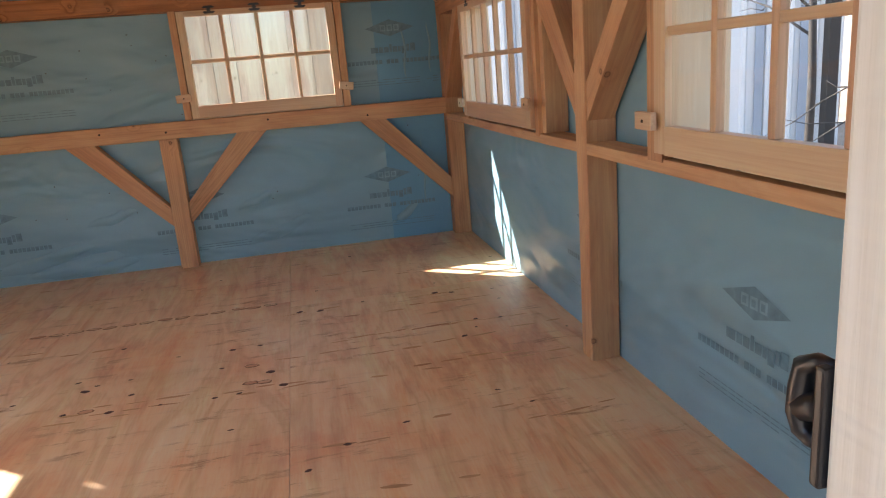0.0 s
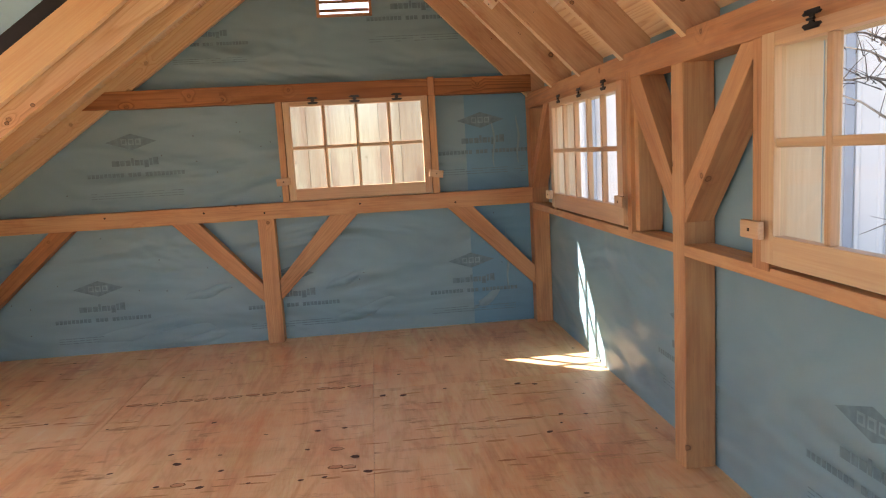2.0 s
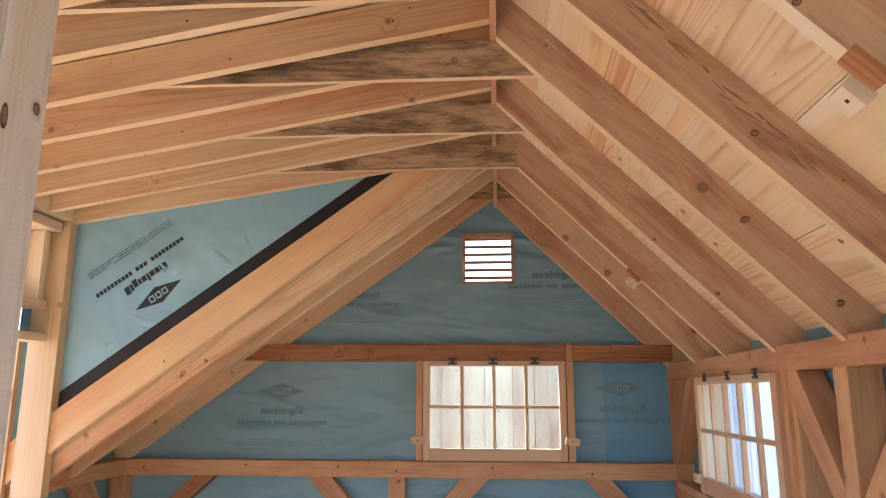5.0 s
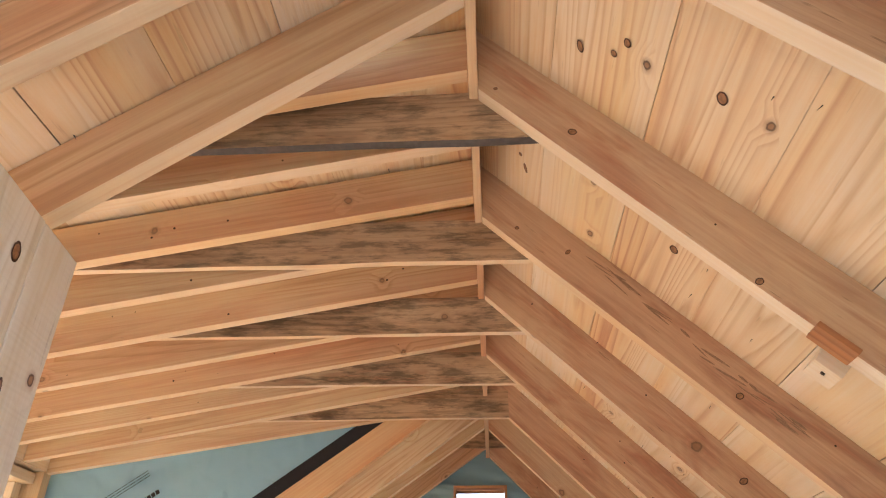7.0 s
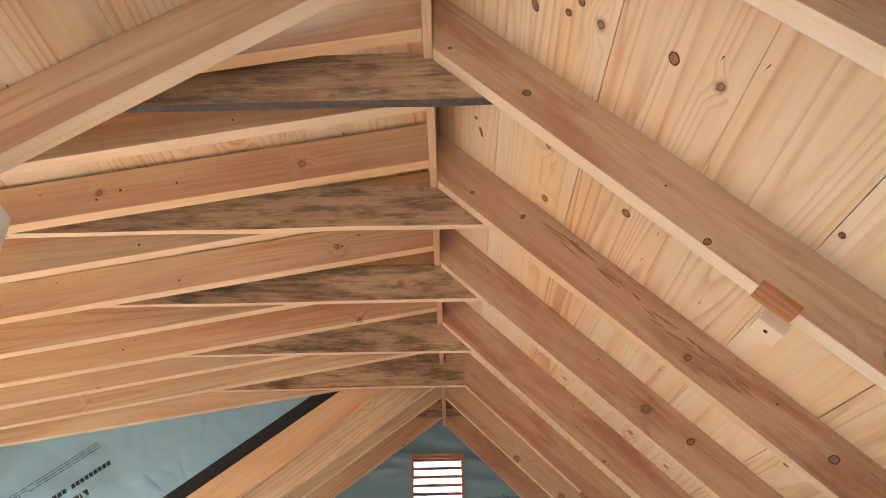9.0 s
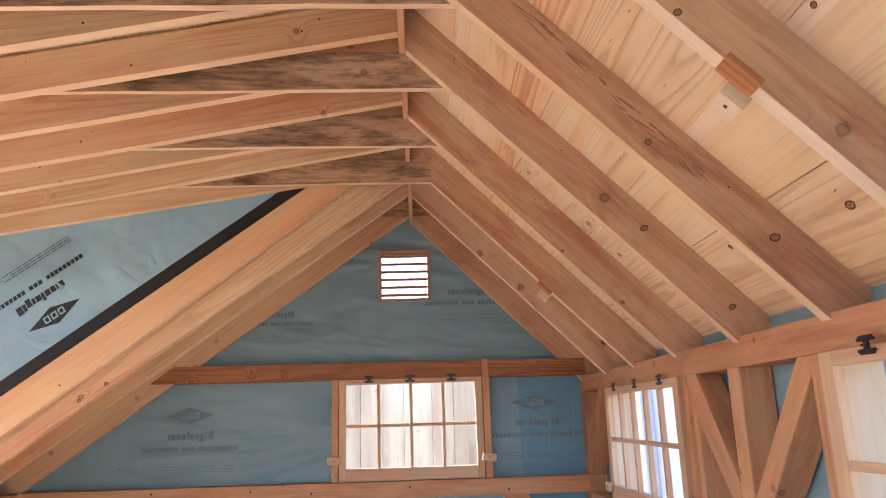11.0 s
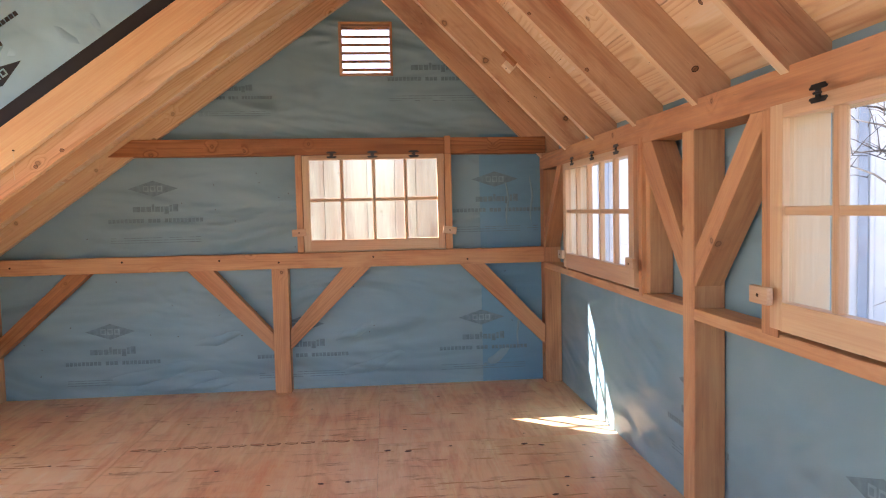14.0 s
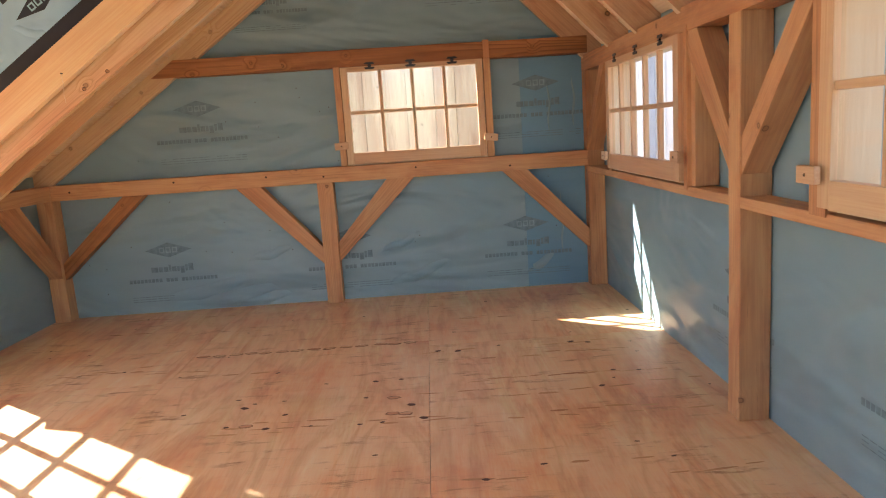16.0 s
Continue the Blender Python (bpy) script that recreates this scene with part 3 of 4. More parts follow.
BW = (0.181, 0.189, 0.192, 0.186, 0.19)
boards("ceiling_right", -1.06, 0.14, lambda x: right_under(x) + 0.192, BW, -4.75, 0.45, "wide knotty pine roof boards under the steep slope")
boards("ceiling_left_far", -1.06, -3.54, lambda x: left_under(x) + 0.172, (0.19,), DORMER_Y1 - 0.02, 0.45, "pine roof boards under the long slope")
boards("ceiling_left_near", -1.06, -3.54, lambda x: left_under(x) + 0.172, (0.19,), -4.75, DORMER_Y0 + 0.02, "pine roof boards under the long slope")
boards("ceiling_dormer", -1.06, -3.75, lambda x: dormer_under(x) + 0.153, (0.165, 0.272, 0.265, 0.272, 0.27, 0.27, 0.27, 0.27, 0.27, 0.27, 0.27), DORMER_Y0 - 0.05, DORMER_Y1 + 0.05, "pine roof boards over the shed dormer")


def nail_points():
    """Roofing nails that came through the boards."""
    bm = bmesh.new()
    for k in range(150):
        y = random.uniform(-4.2, -0.1)
        if k % 2:
            x = random.uniform(-1.0, 0.0)
            z, n = right_under(x) + 0.192, Vector((-1, 0, -1)).normalized()
        elif y < DORMER_Y1 - 0.1 and y > DORMER_Y0 + 0.1:
            x = random.uniform(-3.1, -1.1)
            z, n = dormer_under(x) + 0.153, Vector((DORMER_SLOPE, 0, -1)).normalized()
        else:
            x = random.uniform(-3.1, -1.1)
            z, n = left_under(x) + 0.172, Vector((LEFT_SLOPE, 0, -1)).normalized()
        tip = Vector((x, y, z)) + n * random.uniform(0.008, 0.018) + Vector((random.uniform(-1, 1), random.uniform(-1, 1), 0)) * 0.004
        ring = [bm.verts.new((x + 0.002 * math.cos(a), y + 0.002 * math.sin(a), z)) for a in (0, 2.1, 4.2)]
        t = bm.verts.new(tip)
        for i in range(3):
            bm.faces.new((ring[i], ring[(i + 1) % 3], t))
    return tagged(mesh_object("nail_points", bm, IRON), "dark nail points poking through the roof boards", "nails", kind="stuff")


nail_points()


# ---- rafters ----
def ripped_lit_edge(ob):
    """The narrow lower edge was ripped and is paler than the sawn faces; light from the floor is painted in too."""
    ob.data.materials.append(RIPPED_LIT)
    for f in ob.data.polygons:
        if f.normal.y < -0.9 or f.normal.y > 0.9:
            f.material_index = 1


def rafter(y_near, kind, label, thick=0.04, depth=0.136, material=RAFTER, group="", swing=0.0):
    if kind == "right":
        o, e = Vector((-1.048, y_near, right_under(-1.048))), Vector((0.07, y_near + swing, right_under(0.07)))
    elif kind == "left":
        o, e = Vector((-1.072, y_near, left_under(-1.072))), Vector((-3.53, y_near, left_under(-3.53)))
    else:
        o, e = Vector((-1.072, y_near, dormer_under(-1.072))), Vector((-3.62, y_near, dormer_under(-3.62)))
    u = (e - o).normalized()
    length = (e - o).length
    side = 1 if kind == "right" else -1
    v = Vector((-u.z, 0, u.x)) * side
    shift = -depth * u.z / v.z if v.z else 0
    # plumb cut at the ridge
    cut = -(v.x * depth) / u.x
    sag = random.uniform(-0.004, 0.004)
    poly = [(0, 0), (length * 0.5, sag), (length, 0), (length, depth), (cut, depth)]
    m = axes(o, u, v)
    bm = prism_bm(poly, 0, thick, 0.0025) if m.to_3x3().col[2].y > 0 else prism_bm(poly, -thick, 0, 0.0025)
    ob = mesh_object("rafter", bm, material)
    ob.matrix_world = m
    ripped_lit_edge(ob)
    return tagged(ob, label, "rafter", group)


R_FAR = (-4.30, -3.775, -3.235, -2.697, -2.18, -1.626, -1.062, -0.532, 0.07)
for y in R_FAR:
    rafter(y - 0.04, "right", "rough sawn pinkish brown rafter under the steep roof slope", material=HEMLOCK, group="rafters of the steep slope", swing=0.035 if -3.3 < y < -3.2 else 0.0)
for y in (-4.30, -3.775, -3.49):
    rafter(y - 0.04, "left", "rough sawn softwood rafter under the long roof slope", group="rafters of the long slope")
cheek_rafter = rafter(-1.046, "left", "pale sawn rafter carrying the dormer cheek", 0.04, 0.165, CHEEK, group="rafters of the long slope")
cheek_rafter.location.z += 0.035
for v in cheek_rafter.data.vertices:
    if v.co.y < 0.08:
        v.co.y += 0.05 * max(0.0, 1.0 - v.co.x / 2.1)
doubled = rafter(-0.985, "left", "waney sawn rafter doubled beside the dormer cheek", 0.04, 0.15, group="rafters of the long slope")
doubled.location.z -= 0.068
wane = bmesh.new()
wane.from_mesh(doubled.data)
bmesh.ops.subdivide_edges(wane, edges=[e for e in wane.edges if e.calc_length() > 0.5], cuts=60)
for v in wane.verts:
    if v.co.y < 0.05:
        n = noise.noise(Vector((v.co.x * 4.0, 3.0, 0.0))) + 0.5 * noise.noise(Vector((v.co.x * 13.0, 8.0, 0.0)))
        v.co.y += 0.014 * max(0.0, n)
wane.to_mesh(doubled.data)
wane.free()
middle = rafter(-0.59, "left", "rough sawn softwood rafter under the long roof slope", group="rafters of the long slope")
middle.location.z -= 0.022
end_rafter = rafter(0.03, "left", "end rafter of the long slope against blue housewrap", group="rafters of the long slope")
end_rafter.location.z += 0.03
for y in (-3.26, -3.01, -2.75, -2.50, -2.235, -1.967, -1.695, -1.455, -1.215):
    rafter(y - 0.04, "dormer", "rough sawn softwood rafter of the shed dormer", group="dormer rafters")
cheek_top = rafter(-1.048, "dormer", "last dormer rafter against the creased blue cheek", group="dormer rafters")
cheek_top.location.z -= 0.05
cheek_top.rotation_mode = "XYZ"
cheek_top.rotation_euler.y += radians(1.0)

ridge = stick("ridge_board", (RIDGE_X, -4.4, RIDGE_Z), (RIDGE_X, 0.1, RIDGE_Z), (0, 0, 1), 0.022, 0.19, PINE, 0.002, 0.0004)
tagged(ridge, "thin pale pine ridge board between the rafters", "ridge board")

DARK_EDGE = plain("grey weathered edge", (0.10, 0.09, 0.085), 0.8, 0.0, 60.0, 0.5, 0.3)
for y, xr, xl, dz in ((-3.235, -0.80, -2.3, 0.0), (-2.697, -0.80, -2.35, -0.012), (-2.18, -0.80, -2.35, -0.012), (-1.626, -0.82, -2.3, 0.0), (-1.105, -0.742, -2.95, 0.012)):
    t = stick("collar_tie", (xr, y + 0.016, 2.388 + dz), (xl, y + 0.016, 2.396 + dz), (0, 0, 1), 0.026, 0.145, GREY, 0.002, 0.003)
    ripped_lit_edge(t)
    if y < -3.0:
        t.data.materials[1] = DARK_EDGE
    tagged(t, "weathered grey-brown reclaimed collar tie below the ridge", "collar tie", "collar ties")
t = stick("collar_tie", (-0.93, 0.02, 2.556), (-1.32, 0.02, 2.556), (0, 0, 1), 0.03, 0.14, GREY, 0.002)
tagged(t, "short reclaimed collar tie at the gable peak", "collar tie", "collar ties")


def cleat(x, y, label):
    ob = empty("cleat", (x, y, right_under(x)))
    ob.rotation_euler = (0, radians(45), 0)
    # Dark offcut and pale pad paint in the block's shaded and lit faces.
    part("offcut", box_bm(-0.042, 0.042, -0.056, -0.003, -0.014, -0.0005, 0.002), RUSTIC, ob)
    part("pad", box_bm(-0.006, 0.05, 0.01, 0.072, -0.034, 0.05, 0.002), RIPPED_LIT, ob, "square wood pad with one screw, painted pale as if lit")
    part("screw", box_bm(0.017, 0.025, 0.029, 0.037, -0.0363, -0.0341, 0.0008), SCREW, ob)
    return tagged(ob, label, "wood cleat")


cleat(-0.406, -3.222, "small wood cleat screwed under a rafter")
cleat(-0.40, -1.05, "small wood cleat screwed under a rafter")


# ---- single knots and checks that show on the roof timbers ----
KNOT_HEART = plain("red-brown knot heart", (0.33, 0.17, 0.08), 0.6, 0.0, 120.0, 0.8, 0.2)
KNOT_BARK = plain("dark knot bark", (0.085, 0.04, 0.022), 0.7, 0.0, 90.0, 0.5, 0.3)
OUT_SOUTH = Vector((0, -1, 0))
OUT_RIGHT = Vector((-1, 0, -1)).normalized()


def ring_knot(parent, at, out, a, b, turn=0.0, bare=None):
    """A knot flush in a board: a thin bark ring round a heart; bare is the material of a plain stain instead."""
    at, out = Vector(at), Vector(out)
    side = Vector((0, 0, 1)).cross(out)
    side = (side if side.length > 0.1 else Vector((1, 0, 0))).normalized()
    frame_m = Matrix.Translation(at + out * 0.0009) @ Matrix((side, out.cross(side), out)).transposed().to_4x4() @ Matrix.Rotation(turn, 4, "Z")
    rng = random.Random(int(abs(at.x * 7919 + at.y * 104729)))
    wob = [1 + rng.uniform(-0.05, 0.05) for _ in range(14)]

    def lens(name, ka, kb, lift, material):
        bm = bmesh.new()
        ring = [bm.verts.new((a * ka * w * math.cos(i * math.tau / 14), b * kb * w * math.sin(i * math.tau / 14), 0)) for i, w in enumerate(wob)]
        top = bm.verts.new((0, 0, lift))
        for i in range(14):
            bm.faces.new((ring[i], ring[(i + 1) % 14], top))
        ob = part(name, bm, material, parent)
        ob.matrix_parent_inverse = parent.matrix_world.inverted()
        ob.matrix_basis = frame_m
    if bare:
        lens("stain", 1.0, 1.0, 0.0004, bare)
    else:
        lens("knot", 1.0, 1.0, 0.0006, KNOT_BARK)
        lens("knot_heart", 0.82, 0.8, 0.0018, KNOT_HEART)


bpy.context.view_layer.update()
roof = bpy.data.objects["ceiling_right"]
for x, y, a, b in ((-0.599, -3.491, 0.016, 0.012), (-0.58, -2.98, 0.015, 0.012), (-0.92, -2.885, 0.019, 0.006), (-0.935, -2.93, 0.007, 0.006), (-0.829, -3.419, 0.016, 0.009), (-0.752, -3.493, 0.011, 0.009), (-0.77, -3.45, 0.009, 0.008),
                   (-0.302, -3.337, 0.009, 0.007), (-0.042, -2.949, 0.017, 0.012), (-0.078, -2.413, 0.01, 0.009), (-0.3, -2.5, 0.012, 0.01), (-0.52, -1.9, 0.012, 0.01), (-0.45, -3.9, 0.015, 0.012), (-0.7, -4.0, 0.012, 0.01)):
    ring_knot(roof, (x, y, 1.457 + 0.192 - x - 0.0015), OUT_RIGHT, a, b, 0.3)
STEEP = {round(ob.location.y + 0.04, 3): ob for ob in bpy.data.objects if ob.name.startswith("rafter") and ob.data.materials[0] == HEMLOCK}
for y, x, z, a, b in ((-3.235, -0.842, 2.367, 0.014, 0.012), (-3.235, -0.518, 1.985, 0.013, 0.01), (-3.235, -1.008, 2.502, 0.007, 0.006), (-2.697, -0.947, 2.459, 0.009, 0.008), (-2.697, -0.413, 1.935, 0.014, 0.012),
                      (-2.697, -0.805, 2.371, 0.013, 0.008), (-2.697, -0.113, 1.67, 0.02, 0.015), (-2.18, -0.27, 1.84, 0.02, 0.014), (-2.18, -0.008, 1.57, 0.018, 0.013), (-1.626, -0.2, 1.68, 0.013, 0.01), (-1.626, -0.43, 1.90, 0.01, 0.008)):
    if y in STEEP:
        swing = 0.035 * (x + 1.048) / 1.158 if y == -3.235 else 0.0
        ring_knot(STEEP[y], (x, y - 0.0412 + swing, z), OUT_SOUTH, a * 0.75, b * 0.75, random.uniform(-0.8, 0.8))
BURL = plain("dark torn figure", (0.34, 0.21, 0.125), 0.7, 0.0, 60.0, 0.8, 0.4)
burl = random.Random(5)
for k in range(26):
    f = burl.random()
    x = -0.74 + 0.46 * f
    high = 0.15 - 0.05 * f + burl.uniform(-0.022, 0.022)
    ring_knot(STEEP[-2.697], (x, -2.7372 - 0.0001 * (k % 4), right_under(x) + high), OUT_SOUTH, burl.uniform(0.015, 0.05), burl.uniform(0.0015, 0.004), radians(-45 + burl.uniform(-9, 9)), BURL)
for x, z in ((-2.525, 1.456), (-2.647, 1.381)):
    ring_knot(doubled, (x, -0.9862, z), OUT_SOUTH, 0.011, 0.009)


# ---- timber frame ----
def post(x0, x1, y0, y1, z0, z1, label, name="timber_post", material=TIMBER):
    c = Vector(((x0 + x1) / 2, y1, z0))
    ob = stick(name, c, c + Vector((0, 0, z1 - z0)), (0, -1, 0), x1 - x0, y1 - y0, material, 0.004, 0.001)
    return tagged(ob, label, "post", "timber posts")


post(0.0, 0.108, 0.0, 0.1, 0, 1.38, "square sawn corner post on the plywood floor")
post(0.0, 0.108, -2.192, -2.104, 0, 1.38, "square sawn wall post with knee braces")
post(0.0, 0.108, -4.4, -4.3, 0, 1.38, "square sawn corner post beside the door")
post(-1.738, -1.636, 0.004, 0.098, 0, 0.79, "short square post under the gable rail")
post(-3.52, -3.415, 0.0, 0.1, 0, 0.79, "square sawn corner post with knee braces")
post(-3.52, -3.42, -4.4, -4.3, 0, 0.79, "square sawn corner post beside the door")


def beam(name, p0, p1, up, w, d, label, material=TIMBER):
    return tagged(stick(name, p0, p1, up, w, d, material, 0.004, 0.0015), label, "beam", "timber beams")


beam("gable_rail", (-3.53, 0.049, 0.79), (0.0, 0.049, 0.787), (0, 0, 1), 0.094, 0.097, "long sawn rail across the gable wall below the window")
header = beam("window_header", (-2.70, 0.055, 1.503), (0.02, 0.055, 1.488), (0, 0, 1), 0.086, 0.105, "reddish knotty header beam across the gable wall", RUSTIC)
for v in header.data.vertices:
    if v.co.x < 0.02:
        v.co.x += 1.4 * v.co.y
beam("wall_plate", (0.054, 0.1, 1.38), (0.054, -4.44, 1.38), (0, 0, 1), 0.108, 0.096, "heavy sawn wall plate carrying the rafters")
beam("wall_plate", (-3.47, 0.1, 0.79), (-3.47, -1.0, 0.79), (0, 0, 1), 0.1, 0.095, "low wall plate on the west side")
beam("wall_plate", (-3.47, -3.5, 0.79), (-3.47, -4.44, 0.79), (0, 0, 1), 0.1, 0.095, "low wall plate on the west side")
beam("sill_rail", (0.05, 0.0, 0.748), (0.05, -2.104, 0.748), (0, 0, 1), 0.1, 0.038, "flat window rail between wall posts")
beam("sill_rail", (0.05, -2.192, 0.75), (0.05, -4.3, 0.75), (0, 0, 1), 0.1, 0.038, "flat window rail between wall posts")


def brace(poly, place, t0, t1, label, material=TIMBER):
    """A knee brace: a polygon in a wall's own plane, grain along its length."""
    a = (Vector(poly[0]) + Vector(poly[1])) / 2
    b = (Vector(poly[2]) + Vector(poly[3])) / 2
    u = (b - a).normalized()
    v = Vector((-u.y, u.x))
    local = [((Vector(p) - a).dot(u), (Vector(p) - a).dot(v)) for p in poly]
    u3 = place.to_3x3() @ Vector((u.x, 0, u.y))
    v3 = place.to_3x3() @ Vector((v.x, 0, v.y))
    o3 = place @ Vector((a.x, 0, a.y))
    m = axes(o3, u3, v3)
    out = place.to_3x3() @ Vector((0, 1, 0))
    if m.to_3x3().col[2].dot(out) > 0:
        bm = prism_bm(local, t0, t1, 0.003)
    else:
        bm = prism_bm(local, -t1, -t0, 0.003)
    ob = mesh_object("knee_brace", bm, material)
    ob.matrix_world = m
    return tagged(ob, label, "brace", "knee braces")


NORTH = Matrix.Identity(4)
EAST = Matrix(((0, 1, 0, 0), (-1, 0, 0, 0), (0, 0, 1, 0), (0, 0, 0, 1)))
WEST = Matrix(((0, -1, 0, 0), (1, 0, 0, 0), (0, 0, 1, 0), (0, 0, 0, 1)))
for poly in ([(-2.978, 0.79), (-2.838, 0.79), (-3.415, 0.275), (-3.415, 0.385)], [(-2.254, 0.79), (-2.097, 0.79), (-1.74, 0.382), (-1.74, 0.267)],
             [(-1.29, 0.79), (-1.114, 0.79), (-1.634, 0.272), (-1.634, 0.40)], [(-0.548, 0.787), (-0.386, 0.787), (0.0, 0.378), (0.0, 0.25)]):
    brace(poly, NORTH, 0.012, 0.09, "sawn diagonal knee brace under the gable rail", RUSTIC if poly[0][0] < -2.9 else TIMBER)
brace([(1.655, 1.381), (1.815, 1.381), (2.104, 1.0), (2.104, 0.86)], EAST, 0.004, 0.1, "diagonal knee brace between post and wall plate")
brace([(2.645, 1.381), (2.54, 1.381), (2.192, 0.985), (2.192, 0.86)], EAST, 0.004, 0.1, "diagonal knee brace between post and wall plate")
brace([(0.45, 1.381), (0.34, 1.381), (0.0, 1.0), (0.0, 0.88)], EAST, 0.004, 0.1, "diagonal knee brace at the corner post")
brace([(-0.51, 0.791), (-0.34, 0.791), (0.0, 0.40), (0.0, 0.29)], Matrix.Translation((-3.42, 0, 0)) @ WEST, 0.006, 0.09, "diagonal knee brace under the low wall plate")


# ---- windows ----
def butterfly_bm():
    """A black butterfly hinge: two scalloped leaves and a knuckle."""
    bm = bmesh.new()
    for s in (-1, 1):
        pts = [(-0.008, 0.0), (-0.012, 0.010), (-0.036, 0.011), (-0.042, 0.017), (-0.034, 0.020), (-0.030, 0.026), (0.030, 0.026), (0.034, 0.020), (0.042, 0.017), (0.036, 0.011), (0.012, 0.010), (0.008, 0.0)]
        a = [bm.verts.new((x, 0, s * z)) for x, z in pts]
        b = [bm.verts.new((x, -0.003, s * z)) for x, z in pts]
        bm.faces.new(a)
        bm.faces.new(b[::-1])
        for i in range(len(pts)):
            j = (i + 1) % len(pts)
            bm.faces.new((a[i], b[i], b[j], a[j]))
    bmesh.ops.recalc_face_normals(bm, faces=bm.faces[:])
    c = bmesh.ops.create_cone(bm, cap_ends=True, segments=10, radius1=0.004, radius2=0.004, depth=0.03)
    bmesh.ops.rotate(bm, verts=c["verts"], cent=(0, 0, 0), matrix=Matrix.Rotation(radians(90), 3, "Y"))
    bmesh.ops.translate(bm, verts=c["verts"], vec=(0, -0.004, 0))
    return bm


HINGE_MESH = bpy.data.meshes.new("butterfly_hinge")
_b = butterfly_bm()
_b.to_mesh(HINGE_MESH)
_b.free()
HINGE_MESH.materials.append(IRON)


def sub(name, size0, size1, material, parent, by=0.002, label="", grain="x"):
    """A bar from corner to corner with its own grain along its longest side."""
    a, b = Vector(size0), Vector(size1)
    d = b - a
    if grain == "z":
        bm = box_bm(0, d.z, 0, d.x, 0, d.y, by)
        ob = part(name, bm, material, parent, label)
        ob.matrix_basis = Matrix(((0, 1, 0, a.x), (0, 0, 1, a.y), (1, 0, 0, a.z), (0, 0, 0, 1)))
    else:
        bm = box_bm(0, d.x, 0, d.y, 0, d.z, by)
        ob = part(name, bm, material, parent, label)
        ob.location = a
    return ob


def window(name, place, w, h, cols, rows, stile, head, foot, label, hinges=(), buttons=(), bars=0.03, thick=0.032, front=0.0, strips=(), back=0.088):
    """A hinged barn sash. Local x runs along the wall, z up, y outwards; the origin is its lower left corner."""
    win = empty(name)
    win.matrix_world = place
    tagged(win, label, "window", kind="structure")
    y0, y1 = front, front + thick
    sub("stile", (0, y0, 0), (stile, y1, h), PINE, win, grain="z")
    sub("stile", (w - stile, y0, 0), (w, y1, h), PINE, win, grain="z")
    sub("bottom_rail", (stile, y0, 0), (w - stile, y1, foot), PINE, win)
    sub("top_rail", (stile, y0, h - head), (w - stile, y1, h), PINE, win)
    gw, gh = w - 2 * stile, h - head - foot
    for i in range(1, cols):
        x = stile + gw * i / cols
        sub("muntin", (x - bars / 2, y0 + 0.004, foot), (x + bars / 2, y1 - 0.004, h - head), PINE, win, 0.004, grain="z")
    for j in range(1, rows):
        z = foot + gh * j / rows
        sub("muntin", (stile, y0 + 0.006, z - bars / 2), (w - stile, y1 - 0.006, z + bars / 2), PINE, win, 0.004)
    for i in range(cols):
        for j in range(rows):
            xa, xb = stile + gw * i / cols, stile + gw * (i + 1) / cols
            za, zb = foot + gh * j / rows, foot + gh * (j + 1) / rows
            p = part("pane", box_bm(xa + 0.002, xb - 0.002, y0 + 0.018, y0 + 0.021, za + 0.002, zb - 0.002, 0), GLASS, win)
            p.visible_shadow = False
    # Stops are added behind the sash to close gaps where light leaked in.
    for a, b, g in (((-0.012, y1 + 0.001, -0.012), (stile - 0.022, back, h + 0.012), "z"), ((w - stile + 0.022, y1 + 0.001, -0.012), (w + 0.012, back, h + 0.012), "z"),
                    ((stile - 0.02, y1 + 0.001, -0.012), (w - stile + 0.02, back, foot - 0.03), "x"), ((stile - 0.02, y1 + 0.001, h - head + 0.012), (w - stile + 0.02, back, h + 0.012), "x")):
        sub("stop", a, b, CLADDING, win, 0.0015, grain=g)
    for x in hinges:
        o = new("hinge", HINGE_MESH)
        o.parent = win
        o.location = (x, y0 - 0.0025, h + 0.001)
        o.scale = (0.82, 1, 0.82)
        o["label"] = "black iron butterfly hinge"
    for xa, xb, za, zb, f in strips:
        sub("jamb_strip", (xa, f, za), (xb, 0.08, zb), TIMBER, win, grain="z")
    for x, z, turn in buttons:
        bt = part("turn_button", box_bm(-0.043, 0.043, -0.018, 0, -0.023, 0.023, 0.003), PINE, win, "small wooden turn button")
        bt.location = (x, y0 - 0.012, z)
        bt.rotation_euler = (0, radians(turn), 0)
        s = part("screw", box_bm(-0.004, 0.004, -0.0205, -0.0182, -0.004, 0.004, 0.001), SCREW, bt)
        s.location = (0, 0, 0)
    return win


window("window_1", Matrix.Translation((-1.528, 0.012, 0.893)), 0.888, 0.602, 4, 2, 0.042, 0.03, 0.07, "pine sash with eight panes and three black hinges",
       hinges=(0.185, 0.44, 0.70), buttons=((-0.028, 0.12, -3), (0.918, 0.115, 8)), bars=0.022,
       strips=((-0.043, -0.004, -0.006, 0.605, -0.004), (0.893, 0.937, -0.006, 0.60, -0.006), (0.896, 0.934, 0.602, 0.712, -0.012)))
EW = EAST
